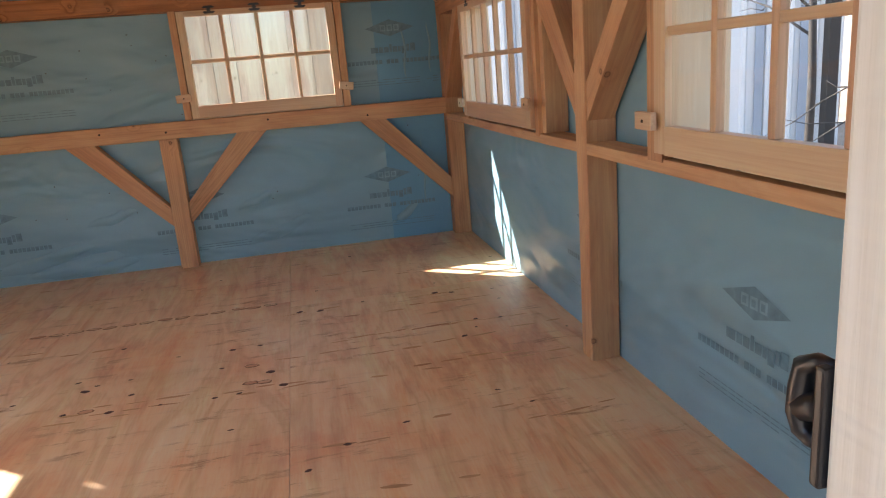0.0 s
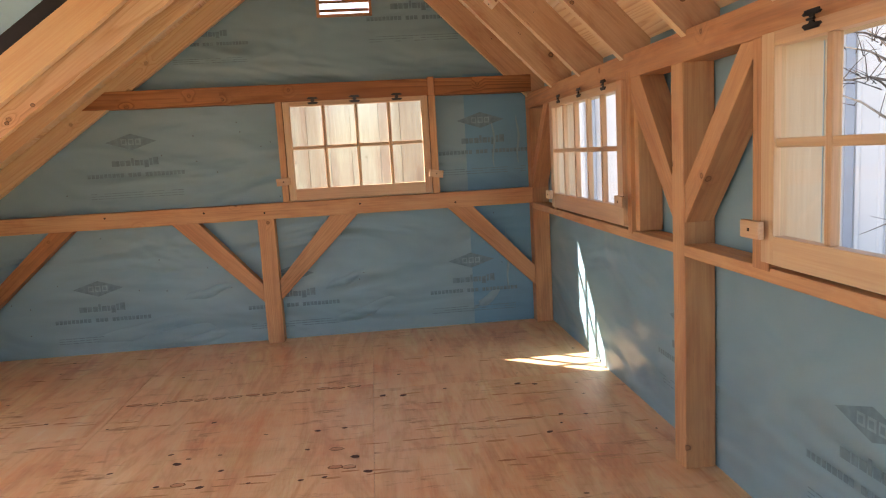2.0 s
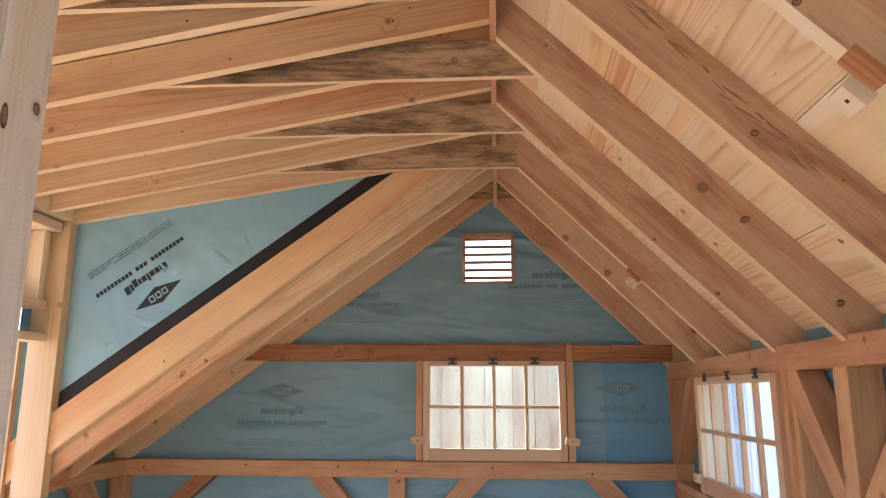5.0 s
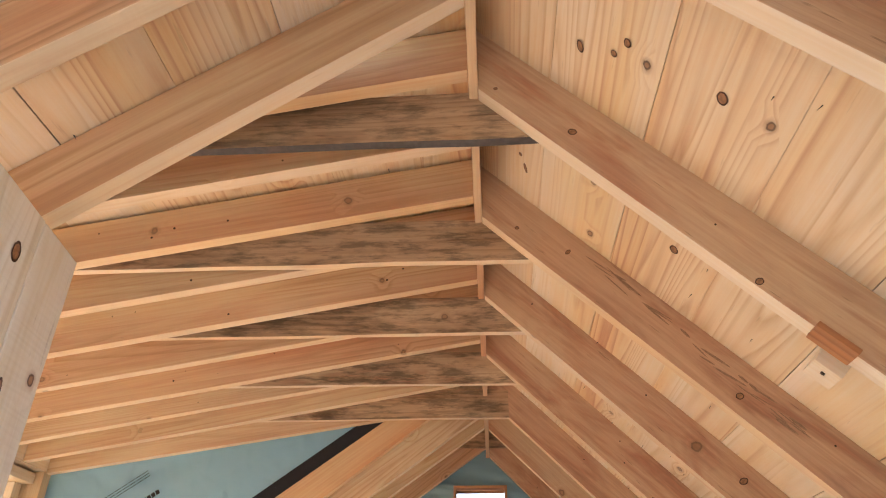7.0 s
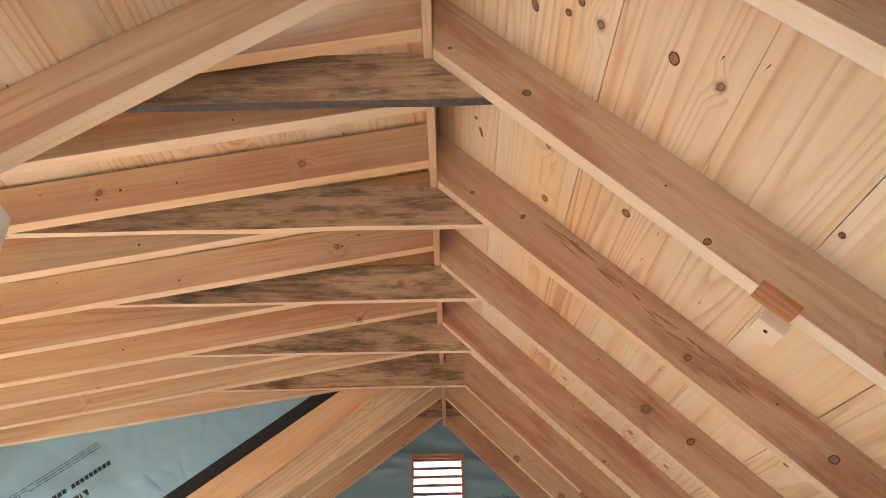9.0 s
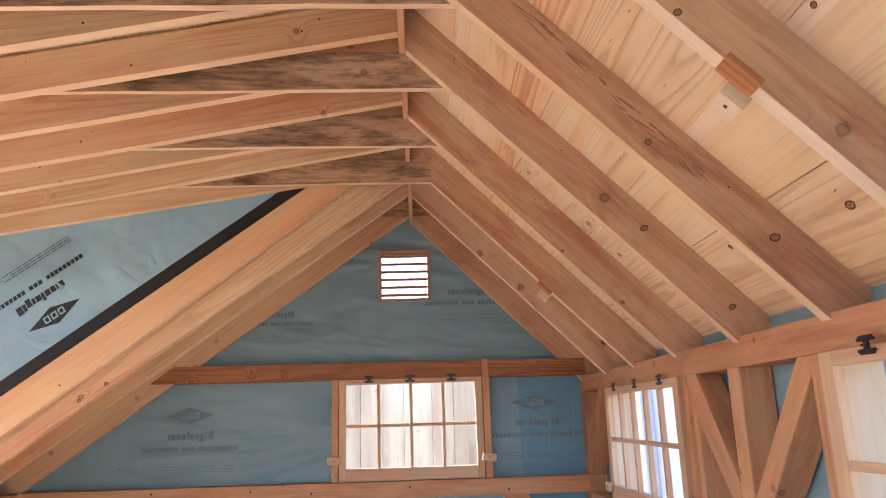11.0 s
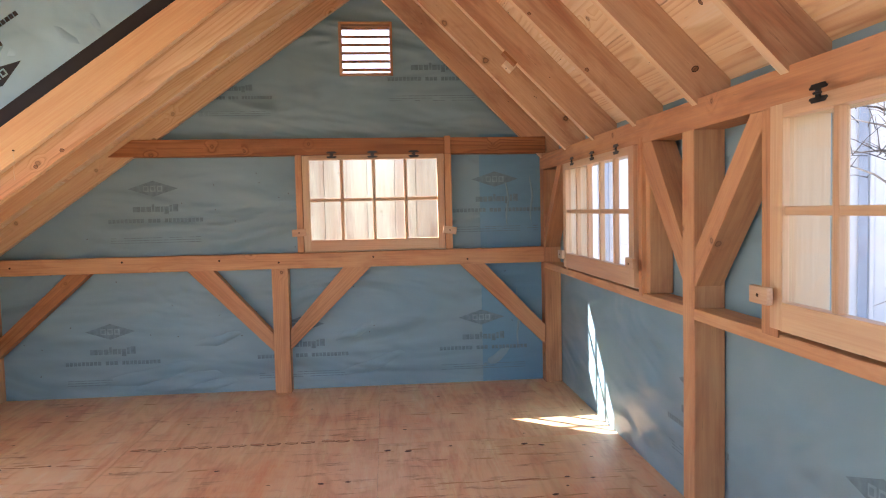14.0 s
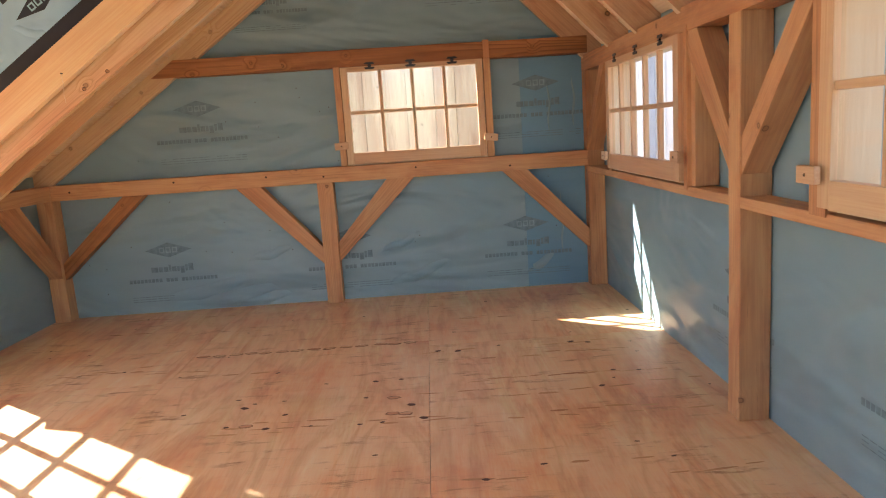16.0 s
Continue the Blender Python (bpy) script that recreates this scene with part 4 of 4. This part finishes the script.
window("window_2", Matrix.Translation((-0.022, -0.572, 0.803)) @ EW, 1.118, 0.574, 5, 2, 0.06, 0.035, 0.078, "pine sash with ten panes hinged from the wall plate",
       hinges=(0.21, 0.57, 0.92), buttons=((0.03, 0.07, 0), (1.14, 0.1, 0)), bars=0.021, back=0.134,
       strips=((-0.05, -0.004, -0.03, 0.60, 0.024), (1.122, 1.16, -0.03, 0.60, 0.018)))
window("window_3", Matrix.Translation((-0.03, -2.702, 0.81)) @ EW, 1.118, 0.568, 5, 2, 0.056, 0.035, 0.072, "pine sash with ten panes above the window rail",
       hinges=(0.205, 0.56, 0.92), buttons=((-0.005, 0.085, 0), (1.15, 0.085, 0)), bars=0.023, back=0.142,
       strips=((-0.085, -0.006, -0.03, 0.57, 0.026), (1.124, 1.165, -0.03, 0.57, 0.026)))
# deep jamb studs beside the far sash and its brace
for y0, y1, z1 in ((-1.772, -1.732, 1.38), (-0.562, -0.528, 1.38)):
    post(0.012, 0.108, y0, y1, 0.787, z1, "upright window stud on the rail", "window_stud", TIMBER)
post(0.012, 0.108, -2.695, -2.66, 0.788, 1.38, "upright window stud on the rail", "window_stud", TIMBER)

# west side: tall sash and transom under the dormer
# Sash follows the floor's sun patch; its unseen south length is added for light.
WP = Matrix.Translation((-3.47, LW[0], LW[2])) @ WEST
window("window_4", WP, LW[1] - LW[0], LW[3] - LW[2], 10, 4, 0.035, 0.04, 0.05, "large many-paned pine sash in the dormer wall", hinges=(1.2,), bars=0.03, back=0.058)
window("window_5", Matrix.Translation((-3.43, LT[0], LT[2])) @ WEST, LT[1] - LT[0], LT[3] - LT[2], 10, 1, 0.05, 0.04, 0.04, "pine transom light under the dormer eave", bars=0.03, back=0.098)
dw = empty("dormer_frame", (-3.35, -1.8, 0.8))
tagged(dw, "sawn studs and headers framing the dormer windows", "window frame", kind="structure")
for name, a, b, g in (("stud", (-0.075, 0.735, 0.0), (0.085, 0.795, 1.5), "z"), ("header", (-0.1, -1.6, 0.75), (0.02, 0.735, 0.79), "x"),
                      ("header", (-0.1, -1.6, 0.915), (0.02, 0.71, 0.955), "x"), ("header", (-0.1, -1.6, 1.31), (0.06, 0.71, 1.36), "x"),
                      ("plate", (-0.1, -1.6, 1.375), (0.085, 0.795, 1.46), "x"), ("stud", (-0.09, 0.645, 0.957), (0.01, 0.70, 1.308), "z")):
    a, b = Vector(a), Vector(b)
    if g == "x":
        bm = box_bm(0, b.y - a.y, 0, b.x - a.x, 0, b.z - a.z, 0.003)
        o = part(name, bm, CLADDING, dw)
        o.matrix_basis = Matrix(((0, -1, 0, b.x), (1, 0, 0, a.y), (0, 0, 1, a.z), (0, 0, 0, 1)))
    else:
        sub(name, a, b, CLADDING, dw, 0.003, grain="z")

# ---- gable vent ----
vent = empty("gable_vent", (-1.281, 0.07, 2.0))
tagged(vent, "square louvred wooden gable vent", "vent")
vw, vh = 0.337, 0.335
for a, b, g in (((0, 0, 0), (0.017, 0.09, vh), "z"), ((vw - 0.017, 0, 0), (vw, 0.09, vh), "z"), ((0.017, 0, 0), (vw - 0.017, 0.09, 0.014), "x"), ((0.017, 0, vh - 0.014), (vw - 0.017, 0.09, vh), "x")):
    sub("frame", a, b, TIMBER, vent, 0.002, grain=g)
for i in range(6):
    s = part("slat", box_bm(0, vw - 0.036, -0.026, 0.026, -0.0085, 0.0085, 0.002), RUSTIC, vent)
    s.location = (0.018, 0.05, 0.044 + i * 0.052)
    s.rotation_euler = (radians(14), 0, 0)


# ---- prints on the housewrap, as plain shapes ----
def wrap_print(place, ink, pale, parent_label, size=1.0, words=True, logo=True):
    ob = empty("printed_mark")
    ob.matrix_world = place
    tagged(ob, parent_label, "print")

    def flat(name, pts, material, lift):
        bm = bmesh.new()
        v = [bm.verts.new((x * size, -lift, z * size)) for x, z in pts]
        f = bm.faces.new(v)
        f.normal_update()
        if f.normal.y > 0:
            f.normal_flip()
        return part(name, bm, material, ob)

    def bar(x0, x1, z0, z1, material=ink, lift=0.001):
        flat("bar", [(x0, z0), (x1, z0), (x1, z1), (x0, z1)], material, lift)
    if logo:
        flat("diamond", [(-0.152, 0), (0, -0.05), (0.152, 0), (0, 0.05)], ink, 0.001)
        for k in (-1, 0, 1):
            bar(k * 0.042 - 0.017, k * 0.042 + 0.017, -0.019, 0.019, pale, 0.002)
            bar(k * 0.042 - 0.009, k * 0.042 + 0.009, -0.011, 0.011, ink, 0.003)
    if words:
        x = 0.15
        for w, lo, hi in ((0.036, 0, 0.047), (0.022, 0, 0.042), (0.032, -0.013, 0.033), (0.022, 0, 0.033), (0.034, 0, 0.033), (0.02, 0, 0.047), (0.034, 0, 0.033), (0.032, 0, 0.033), (0.05, 0, 0.033)):
            bar(x - w + 0.005, x, -0.145 + lo, -0.145 + hi)
            x -= w
        x = 0.30
        for w in (0.24, 0.08, 0.22):
            n = max(2, int(w / 0.024))
            for i in range(n):
                bar(x - (i + 0.8) * w / n, x - i * w / n, -0.212, -0.188)
            x -= w + 0.022
        for z in (-0.31, -0.325, -0.34):
            n = 14
            for i in range(n):
                if random.random() < 0.9:
                    bar(-0.27 + i * 0.04, -0.27 + (i + 0.86) * 0.04, z, z + 0.004)
    return ob


def north_mark(x, z, **k):
    wrap_print(Matrix.Translation((x, 0.0985, z)) @ Matrix.Diagonal((1, 1, 1, 1)), INK, INK_PALE, "grey diamond and bars showing through blue housewrap", **k)


for x, z in ((-2.466, 1.31), (-2.767, 0.416), (-0.405, 0.427), (-0.30, 1.33)):
    north_mark(x, z)
north_mark(-1.58, 0.42)
north_mark(-0.70, 2.18, logo=False)
north_mark(-1.95, 2.03, logo=False, size=0.8)
for y, z in ((-2.94, 0.448), (-1.95, 0.46), (-3.9, 0.45)):
    wrap_print(Matrix.Translation((0.1105, y, z)) @ EAST, INK, INK_PALE, "grey diamond and bars showing through blue housewrap", size=0.88)
wrap_print(Matrix.Translation((-2.793, -1.0015, 1.792)) @ Matrix.Rotation(radians(180 - 34.7), 4, "Y"), INK_DARK, WRAP_LIGHT, "black diamond and bars printed on blue housewrap", size=0.92)

# ---- door ----
HINGE = Vector((-1.665, -4.43, 0))
door = empty("door_1", HINGE)
door.rotation_euler = (0, 0, radians(97.7))
tagged(door, "open rough-sawn pine plank door with black thumb latch", "door", kind="structure")
x = 0.0
for w in (0.29, 0.285, 0.295, 0.135):
    z1 = 1.965 + random.uniform(-0.004, 0.004)
    p = part("plank", box_bm(0, z1 - 0.015, 0, w - 0.0025, 0, 0.04, 0.003), DOORWOOD, door)
    p.matrix_basis = Matrix(((0, 1, 0, x), (0, 0, 1, -0.02), (1, 0, 0, 0.015), (0, 0, 0, 1)))
    x += w
for z in (0.25, 1.65):
    b_ = part("ledge", box_bm(0.04, 0.96, 0.0, 0.028, 0, 0.14, 0.003), DOORWOOD, door)
    b_.location = (0, 0.021, z)


bpy.context.view_layer.update()
DOOR_OUT = door.matrix_world.to_3x3() @ Vector((0, -1, 0))
for along, z, a, b in ((0.817, 1.882, 0.012, 0.018), (0.891, 1.69, 0.009, 0.02), (0.42, 1.35, 0.022, 0.026), (0.2, 1.36, 0.026, 0.03), (0.62, 0.62, 0.014, 0.016)):
    ring_knot(door, door.matrix_world @ Vector((along, -0.0202, z)), DOOR_OUT, a, b)


def tube(points, radii, seg=12, flat_by=1.0):
    bm = bmesh.new()
    rings = []
    for i, (p, r) in enumerate(zip(points, radii)):
        a = Vector(points[max(0, i - 1)])
        b = Vector(points[min(len(points) - 1, i + 1)])
        d = (b - a).normalized()
        side = d.orthogonal().normalized() if abs(d.x) > 0.9 else d.cross(Vector((1, 0, 0))).normalized()
        other = d.cross(side).normalized()
        rings.append([bm.verts.new(Vector(p) + side * r * flat_by * math.cos(2 * math.pi * k / seg) + other * r * math.sin(2 * math.pi * k / seg)) for k in range(seg)])
    for a, b in zip(rings, rings[1:]):
        for k in range(seg):
            bm.faces.new((a[k], a[(k + 1) % seg], b[(k + 1) % seg], b[k]))
    bm.faces.new(rings[0][::-1])
    bm.faces.new(rings[-1])
    for f in bm.faces:
        f.smooth = True
    bmesh.ops.recalc_face_normals(bm, faces=bm.faces[:])
    return bm


handle = empty("latch_handle", (0.955, -0.021, 0.76))
handle.parent = door
handle["label"] = "black iron thumb latch with arrowhead plates"
part("arrow_plate", prism_bm([(0, 0.22), (0.023, 0.172), (0.012, 0.158), (0.011, 0.13), (-0.011, 0.13), (-0.012, 0.158), (-0.023, 0.172)], 0, 0.005, 0.0015), IRON, handle).rotation_euler = (radians(90), 0, 0)
part("arrow_plate", prism_bm([(0, 0.0), (0.014, 0.028), (0.006, 0.034), (-0.006, 0.034), (-0.014, 0.028)], 0, 0.005, 0.0015), IRON, handle).rotation_euler = (radians(90), 0, 0)
part("grip", tube([(0, -0.004, 0.14), (0, -0.02, 0.132), (0, -0.036, 0.115), (0, -0.042, 0.09), (0, -0.036, 0.06), (0, -0.02, 0.038), (0, -0.005, 0.026)], [0.008, 0.008, 0.008, 0.009, 0.008, 0.007, 0.005]), IRON, handle)
part("thumb_piece", tube([(0, -0.002, 0.15), (0, -0.02, 0.152), (0, -0.034, 0.149), (0, -0.04, 0.147)], [0.006, 0.010, 0.012, 0.007], 12), IRON, handle)

jamb = empty("door_jamb", (-0.70, -4.26, 0))
tagged(jamb, "pale pine door jamb with black latch keeper", "door frame", kind="structure")
sub("jamb_board", (0, -0.14, 0), (0.1, 0.14, 2.0), DOORWOOD, jamb, 0.003, grain="z")
keeper = empty("keeper", (0.0, 0.1405, 0.888))
keeper.parent = jamb
keeper.scale = (0.88, 0.88, 0.88)
keeper["label"] = "black iron latch keeper with an open loop"
part("plate", box_bm(-0.004, 0.02, 0, 0.008, -0.037, 0.037, 0.002), IRON, keeper)
part("loop", tube([(0.006, 0.004, 0.035), (0.006, 0.016, 0.034), (0.006, 0.027, 0.027), (0.006, 0.029, 0.012), (0.006, 0.03, -0.004), (0.006, 0.026, -0.014), (0.006, 0.02, -0.017), (0.006, 0.006, -0.016)], [0.004, 0.005, 0.007, 0.008, 0.008, 0.007, 0.005, 0.004], 10), IRON, keeper)
part("bridge", tube([(0.006, 0.004, 0.008), (0.006, 0.016, 0.006), (0.006, 0.026, 0.001), (0.006, 0.033, -0.002)], [0.009, 0.009, 0.009, 0.006], 10), IRON, keeper)

# ---- outside ----
shed = empty("neighbour_shed", (-1.0, 2.2, -0.45))
tagged(shed, "pale pine board wall of a shed next door", "shed")
xx = -1.5
while xx < 1.7:
    w = random.choice((0.2, 0.23, 0.26))
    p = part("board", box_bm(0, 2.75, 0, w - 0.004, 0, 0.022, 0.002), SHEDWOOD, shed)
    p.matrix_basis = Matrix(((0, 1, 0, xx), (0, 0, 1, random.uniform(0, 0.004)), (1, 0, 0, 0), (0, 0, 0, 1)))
    xx += w
part("roof", box_bm(-1.6, 1.8, 0.03, 2.4, 2.65, 2.75, 0.01), GREY, shed)
part("back", box_bm(-1.5, 1.7, 0.03, 2.2, 0, 2.64, 0.01), CLADDING, shed)


def jamb_liner(y_far, y_near, deep, label):
    """The outer window box: two jambs, a head and a sill of pale boards."""
    ob = empty("window_box", (0.14, (y_far + y_near) / 2, 0.78))
    tagged(ob, label, "window box", "window boxes")
    w = (y_far - y_near) / 2
    sub("jamb", (0, w, 0), (deep, w + 0.02, 0.62), CLADDING, ob, grain="z")
    sub("jamb", (0, -w - 0.02, 0), (deep, -w, 0.62), CLADDING, ob, grain="z")
    sub("head", (0, -w - 0.02, 0.622), (deep, w + 0.02, 0.642), CLADDING, ob)
    sub("sill", (0, -w - 0.04, -0.03), (deep + 0.01, w + 0.04, -0.002), CLADDING, ob)
    return ob


jamb_liner(-0.566, -1.69, 0.012, "pale pine box round the outside of a window")
jamb_liner(-2.70, -3.826, 0.05, "pale pine box round the outside of a window")

barn = empty("metal_barn", (9.5, 8.0, -0.6))
tagged(barn, "white ribbed metal barn beyond the yard", "barn")
bm = bmesh.new()
prev = None
n = 0
a0, a1 = Vector((-9.0, 4.0)), Vector((0.0, 0.0))
length = (a1 - a0).length
d = (a1 - a0).normalized()
out = Vector((d.y, -d.x))
s = 0.0
while s <= length:
    for ds, o in ((0.0, 0.0), (0.26, 0.0), (0.30, 0.05), (0.36, 0.05), (0.40, 0.0)):
        p = a0 + d * (s + ds) + out * o
        lo, hi = bm.verts.new((p.x, p.y, -1.7)), bm.verts.new((p.x, p.y, 6.5))
        if prev:
            bm.faces.new((prev[0], lo, hi, prev[1]))
        prev = (lo, hi)
    s += 0.44
part("ribbed_wall", bm, METAL, barn)
bm = bmesh.new()
pp = [a0, a1, a1 - out * 6, a0 - out * 6]
top = [bm.verts.new((p.x, p.y, 6.5)) for p in pp]
bm.faces.new(top)
part("roof", bm, METAL, barn)
for i in range(12):
    p = a1 + (a0 - a1) * (i + 0.6) / 12 + out * 0.06
    rib = part("rib", box_bm(-0.08, 0.08, -0.03, 0.03, -1.7, 6.5, 0.01), METAL_DARK, barn, "blue-grey vertical panel joint")
    rib.location = (p.x, p.y, 0)
    rib.rotation_euler = (0, 0, math.atan2(d.y, d.x))
part("corner_post", box_bm(-0.12, 0.12, -0.12, 0.12, -1.7, 6.5, 0.01), BARK, barn, "dark corner trim")


def tree(at, height, seed, label):
    rng = random.Random(seed)
    ob = empty("bare_tree", at)
    tagged(ob, label, "tree")
    part("trunk", tube([(0, 0, -0.5), (0.03, 0, height * 0.3), (-0.04, 0.03, height * 0.6), (0.02, 0, height)], [0.06, 0.05, 0.035, 0.012], 10), BARK, ob)
    for i in range(16):
        z = rng.uniform(0.25, 0.95) * height
        ang = rng.uniform(0, 6.28)
        ln = rng.uniform(0.8, 1.6) * (1.1 - 0.5 * z / height)
        tip = Vector((math.cos(ang) * ln, math.sin(ang) * ln, ln * rng.uniform(0.1, 0.7)))
        bm = tube([(0, 0, 0), tuple(tip * 0.5 + Vector((0, 0, 0.08))), tuple(tip)], [0.022, 0.013, 0.004], 6)
        for k in range(6):
            f = rng.uniform(0.3, 0.95)
            q = tip * f
            e = q + Vector((rng.uniform(-0.45, 0.45), rng.uniform(-0.45, 0.45), rng.uniform(-0.05, 0.45)))
            b2 = tube([tuple(q), tuple((q + e) / 2 + Vector((0, 0, 0.03))), tuple(e)], [0.007, 0.005, 0.002], 5)
            tmp = bpy.data.meshes.new("twig")
            b2.to_mesh(tmp)
            b2.free()
            bm.from_mesh(tmp)
            bpy.data.meshes.remove(tmp)
        o = part("limb", bm, BARK, ob)
        o.location = (0, 0, z)
    return ob


tree((5.2, 3.2, -1.7), 7.3, 3, "bare grey winter tree beside the windows")
tree((4.7, 5.7, -1.7), 7.7, 5, "bare grey winter tree in the yard")


def spreading_tree(at, label):
    """A small bare tree with long limbs that hang low towards the windows."""
    rng = random.Random(12)
    ob = empty("bare_tree", at)
    tagged(ob, label, "tree")
    part("trunk", tube([(0, 0, -1.1), (0.03, 0.02, 1.0), (-0.03, 0.03, 2.2), (0.02, 0, 3.6)], [0.085, 0.075, 0.06, 0.02], 12), BARK, ob)
    for i, z in enumerate((1.15, 1.35, 1.6, 1.85, 2.0, 2.25, 2.45, 2.7, 2.9, 3.2)):
        way = radians(118 + rng.uniform(-55, 45)) if i % 3 else rng.uniform(0, 6.28)
        ln = rng.uniform(1.3, 2.1)
        side = Vector((math.cos(way), math.sin(way), 0))
        pts = [tuple(side * ln * f + Vector((rng.uniform(-0.03, 0.03), rng.uniform(-0.03, 0.03), 0.45 * f - 0.75 * f * f + 0.03 * math.sin(f * 9 + i)))) for f in (0, 0.2, 0.4, 0.6, 0.8, 1.0)]
        bm = tube(pts, [0.032, 0.026, 0.02, 0.014, 0.009, 0.003], 7)
        for k in range(13):
            f = rng.uniform(0.2, 0.98)
            q = Vector(pts[min(4, int(f * 5))]).lerp(Vector(pts[min(5, int(f * 5) + 1)]), f * 5 - int(f * 5))
            e = q + side * rng.uniform(0.1, 0.4) + Vector((rng.uniform(-0.3, 0.3), rng.uniform(-0.3, 0.3), rng.uniform(-0.32, 0.2)))
            b2 = tube([tuple(q), tuple((q + e) / 2 + Vector((0, 0, -0.03))), tuple(e)], [0.006, 0.0045, 0.0018], 5)
            tmp = bpy.data.meshes.new("twig")
            b2.to_mesh(tmp)
            b2.free()
            bm.from_mesh(tmp)
            bpy.data.meshes.remove(tmp)
        part("limb", bm, BARK, ob).location = (0, 0, z)
    return ob


spreading_tree((4.6, -0.4, -1.0), "small bare tree with low hanging limbs outside the window")

loop = empty("string_loop", (-2.71, -1.049, 1.452))
tagged(loop, "short white string hanging from a nail on the rafter", "string")
part("nail", box_bm(-0.003, 0.003, -0.012, 0.0, -0.003, 0.003, 0.001), SCREW, loop)
part("string", tube([(0, -0.01, 0), (0.003, -0.008, -0.05), (-0.002, -0.008, -0.1), (0.002, -0.008, -0.135)], [0.0012, 0.0012, 0.0012, 0.0012], 6), CLADDING, loop)


# ---- folds and overlaps in the wrap ----
def fold(parent, points, radius, material):
    n = len(points)
    radii = [max(0.0015, radius * math.sin(math.pi * (i + 0.35) / (n - 0.3))) for i in range(n)]
    ob = part("fold", tube(points, radii, 10), material, parent)
    return ob


def swoop(x0, z0, x1, z1, sag, y, n=14):
    return [(x0 + (x1 - x0) * i / (n - 1), y, z0 + (z1 - z0) * i / (n - 1) - sag * math.sin(math.pi * i / (n - 1)) + 0.006 * math.sin(i * 1.7)) for i in range(n)]


for x0, z0, x1, z1, sag, r in ((-3.1, 0.07, -1.95, 0.30, 0.06, 0.016), (-2.9, 0.04, -1.80, 0.20, 0.05, 0.018), (-2.6, 0.03, -1.78, 0.12, 0.03, 0.013), (-2.4, 0.30, -1.8, 0.44, 0.03, 0.010),
                               (-1.55, 0.05, -0.7, 0.33, 0.05, 0.012), (-1.5, 0.28, -0.95, 0.50, 0.03, 0.010), (-0.5, 0.05, -0.12, 0.30, 0.02, 0.010)):
    fold(wall_north, swoop(x0, z0, x1, z1, sag, 0.1 + r * 3.2), r * 4.5, WRAP)
for x, z0, z1 in ((-0.16, 0.05, 0.78), (-0.22, 0.9, 1.45), (-0.06, 0.92, 1.47)):
    fold(wall_north, [(x + 0.008 * math.sin(i * 1.3), 0.105, z0 + (z1 - z0) * i / 11) for i in range(12)], 0.010, WRAP)
cheek_far = bpy.data.objects["wall_cheek_far"]
for x0, z0, x1, z1, sag, r in ((-2.95, 2.06, -2.55, 1.86, 0.04, 0.008), (-2.62, 2.12, -2.32, 1.90, 0.03, 0.009), (-2.4, 2.16, -2.28, 1.95, 0.01, 0.007), (-2.2, 2.2, -1.98, 2.03, 0.02, 0.008), (-3.1, 1.75, -2.6, 1.62, 0.03, 0.008),
                               (-2.5, 1.82, -2.15, 1.93, 0.02, 0.007), (-2.02, 2.26, -1.86, 2.12, 0.01, 0.006), (-3.15, 1.5, -2.9, 1.62, 0.02, 0.007)):
    crease = fold(cheek_far, swoop(x0, z0, x1, z1, sag, -1.0 + r * 4.2), r * 5.0, WRAP_FACE)
    crease.matrix_parent_inverse = cheek_far.matrix_world.inverted()
overlap = part("overlap", box_bm(-0.40, 0.111, 0.0986, 0.0994, 0.0, 1.62, 0), WRAP_DEEP, wall_north, "second layer of deeper blue wrap at the corner")


# ---- screw heads ----
def screw_heads():
    bm = bmesh.new()

    def head(x, y, z, r=0.004):
        a = [bm.verts.new((x + r * math.cos(k * 1.0472), y, z + r * math.sin(k * 1.0472))) for k in range(6)]
        b = [bm.verts.new((v.co.x, y - 0.0012, v.co.z)) for v in a]
        bm.faces.new(b)
        for k in range(6):
            bm.faces.new((a[k], a[(k + 1) % 6], b[(k + 1) % 6], b[k]))
    for y in R_FAR[1:]:
        for _ in range(2):
            x = random.uniform(-0.95, -0.1)
            head(x, y - 0.0405, right_under(x) + random.uniform(0.03, 0.16), random.uniform(0.002, 0.0035))
    for y in (-3.01, -2.75, -2.50, -2.235, -1.967, -1.695, -1.455):
        for _ in range(5):
            x = random.uniform(-3.0, -1.3)
            head(x, y - 0.0405, dormer_under(x) + random.uniform(0.03, 0.12), random.uniform(0.002, 0.0045))
    for x, z in ((-2.639, 0.858), (-2.054, 0.851), (-1.69, 0.83), (-0.5, 0.82), (-1.1, 0.85), (-3.3, 0.84)):
        head(x, 0.0005, z, 0.007)
    for _ in range(40):
        x, z = random.uniform(-3.3, -0.05), random.uniform(0.05, 1.4)
        head(x, 0.096, z, 0.0035)
    bmesh.ops.recalc_face_normals(bm, faces=bm.faces[:])
    return tagged(mesh_object("screw_heads", bm, SCREW), "small dark screw and nail heads in the timbers", "screws", kind="stuff")


screw_heads()
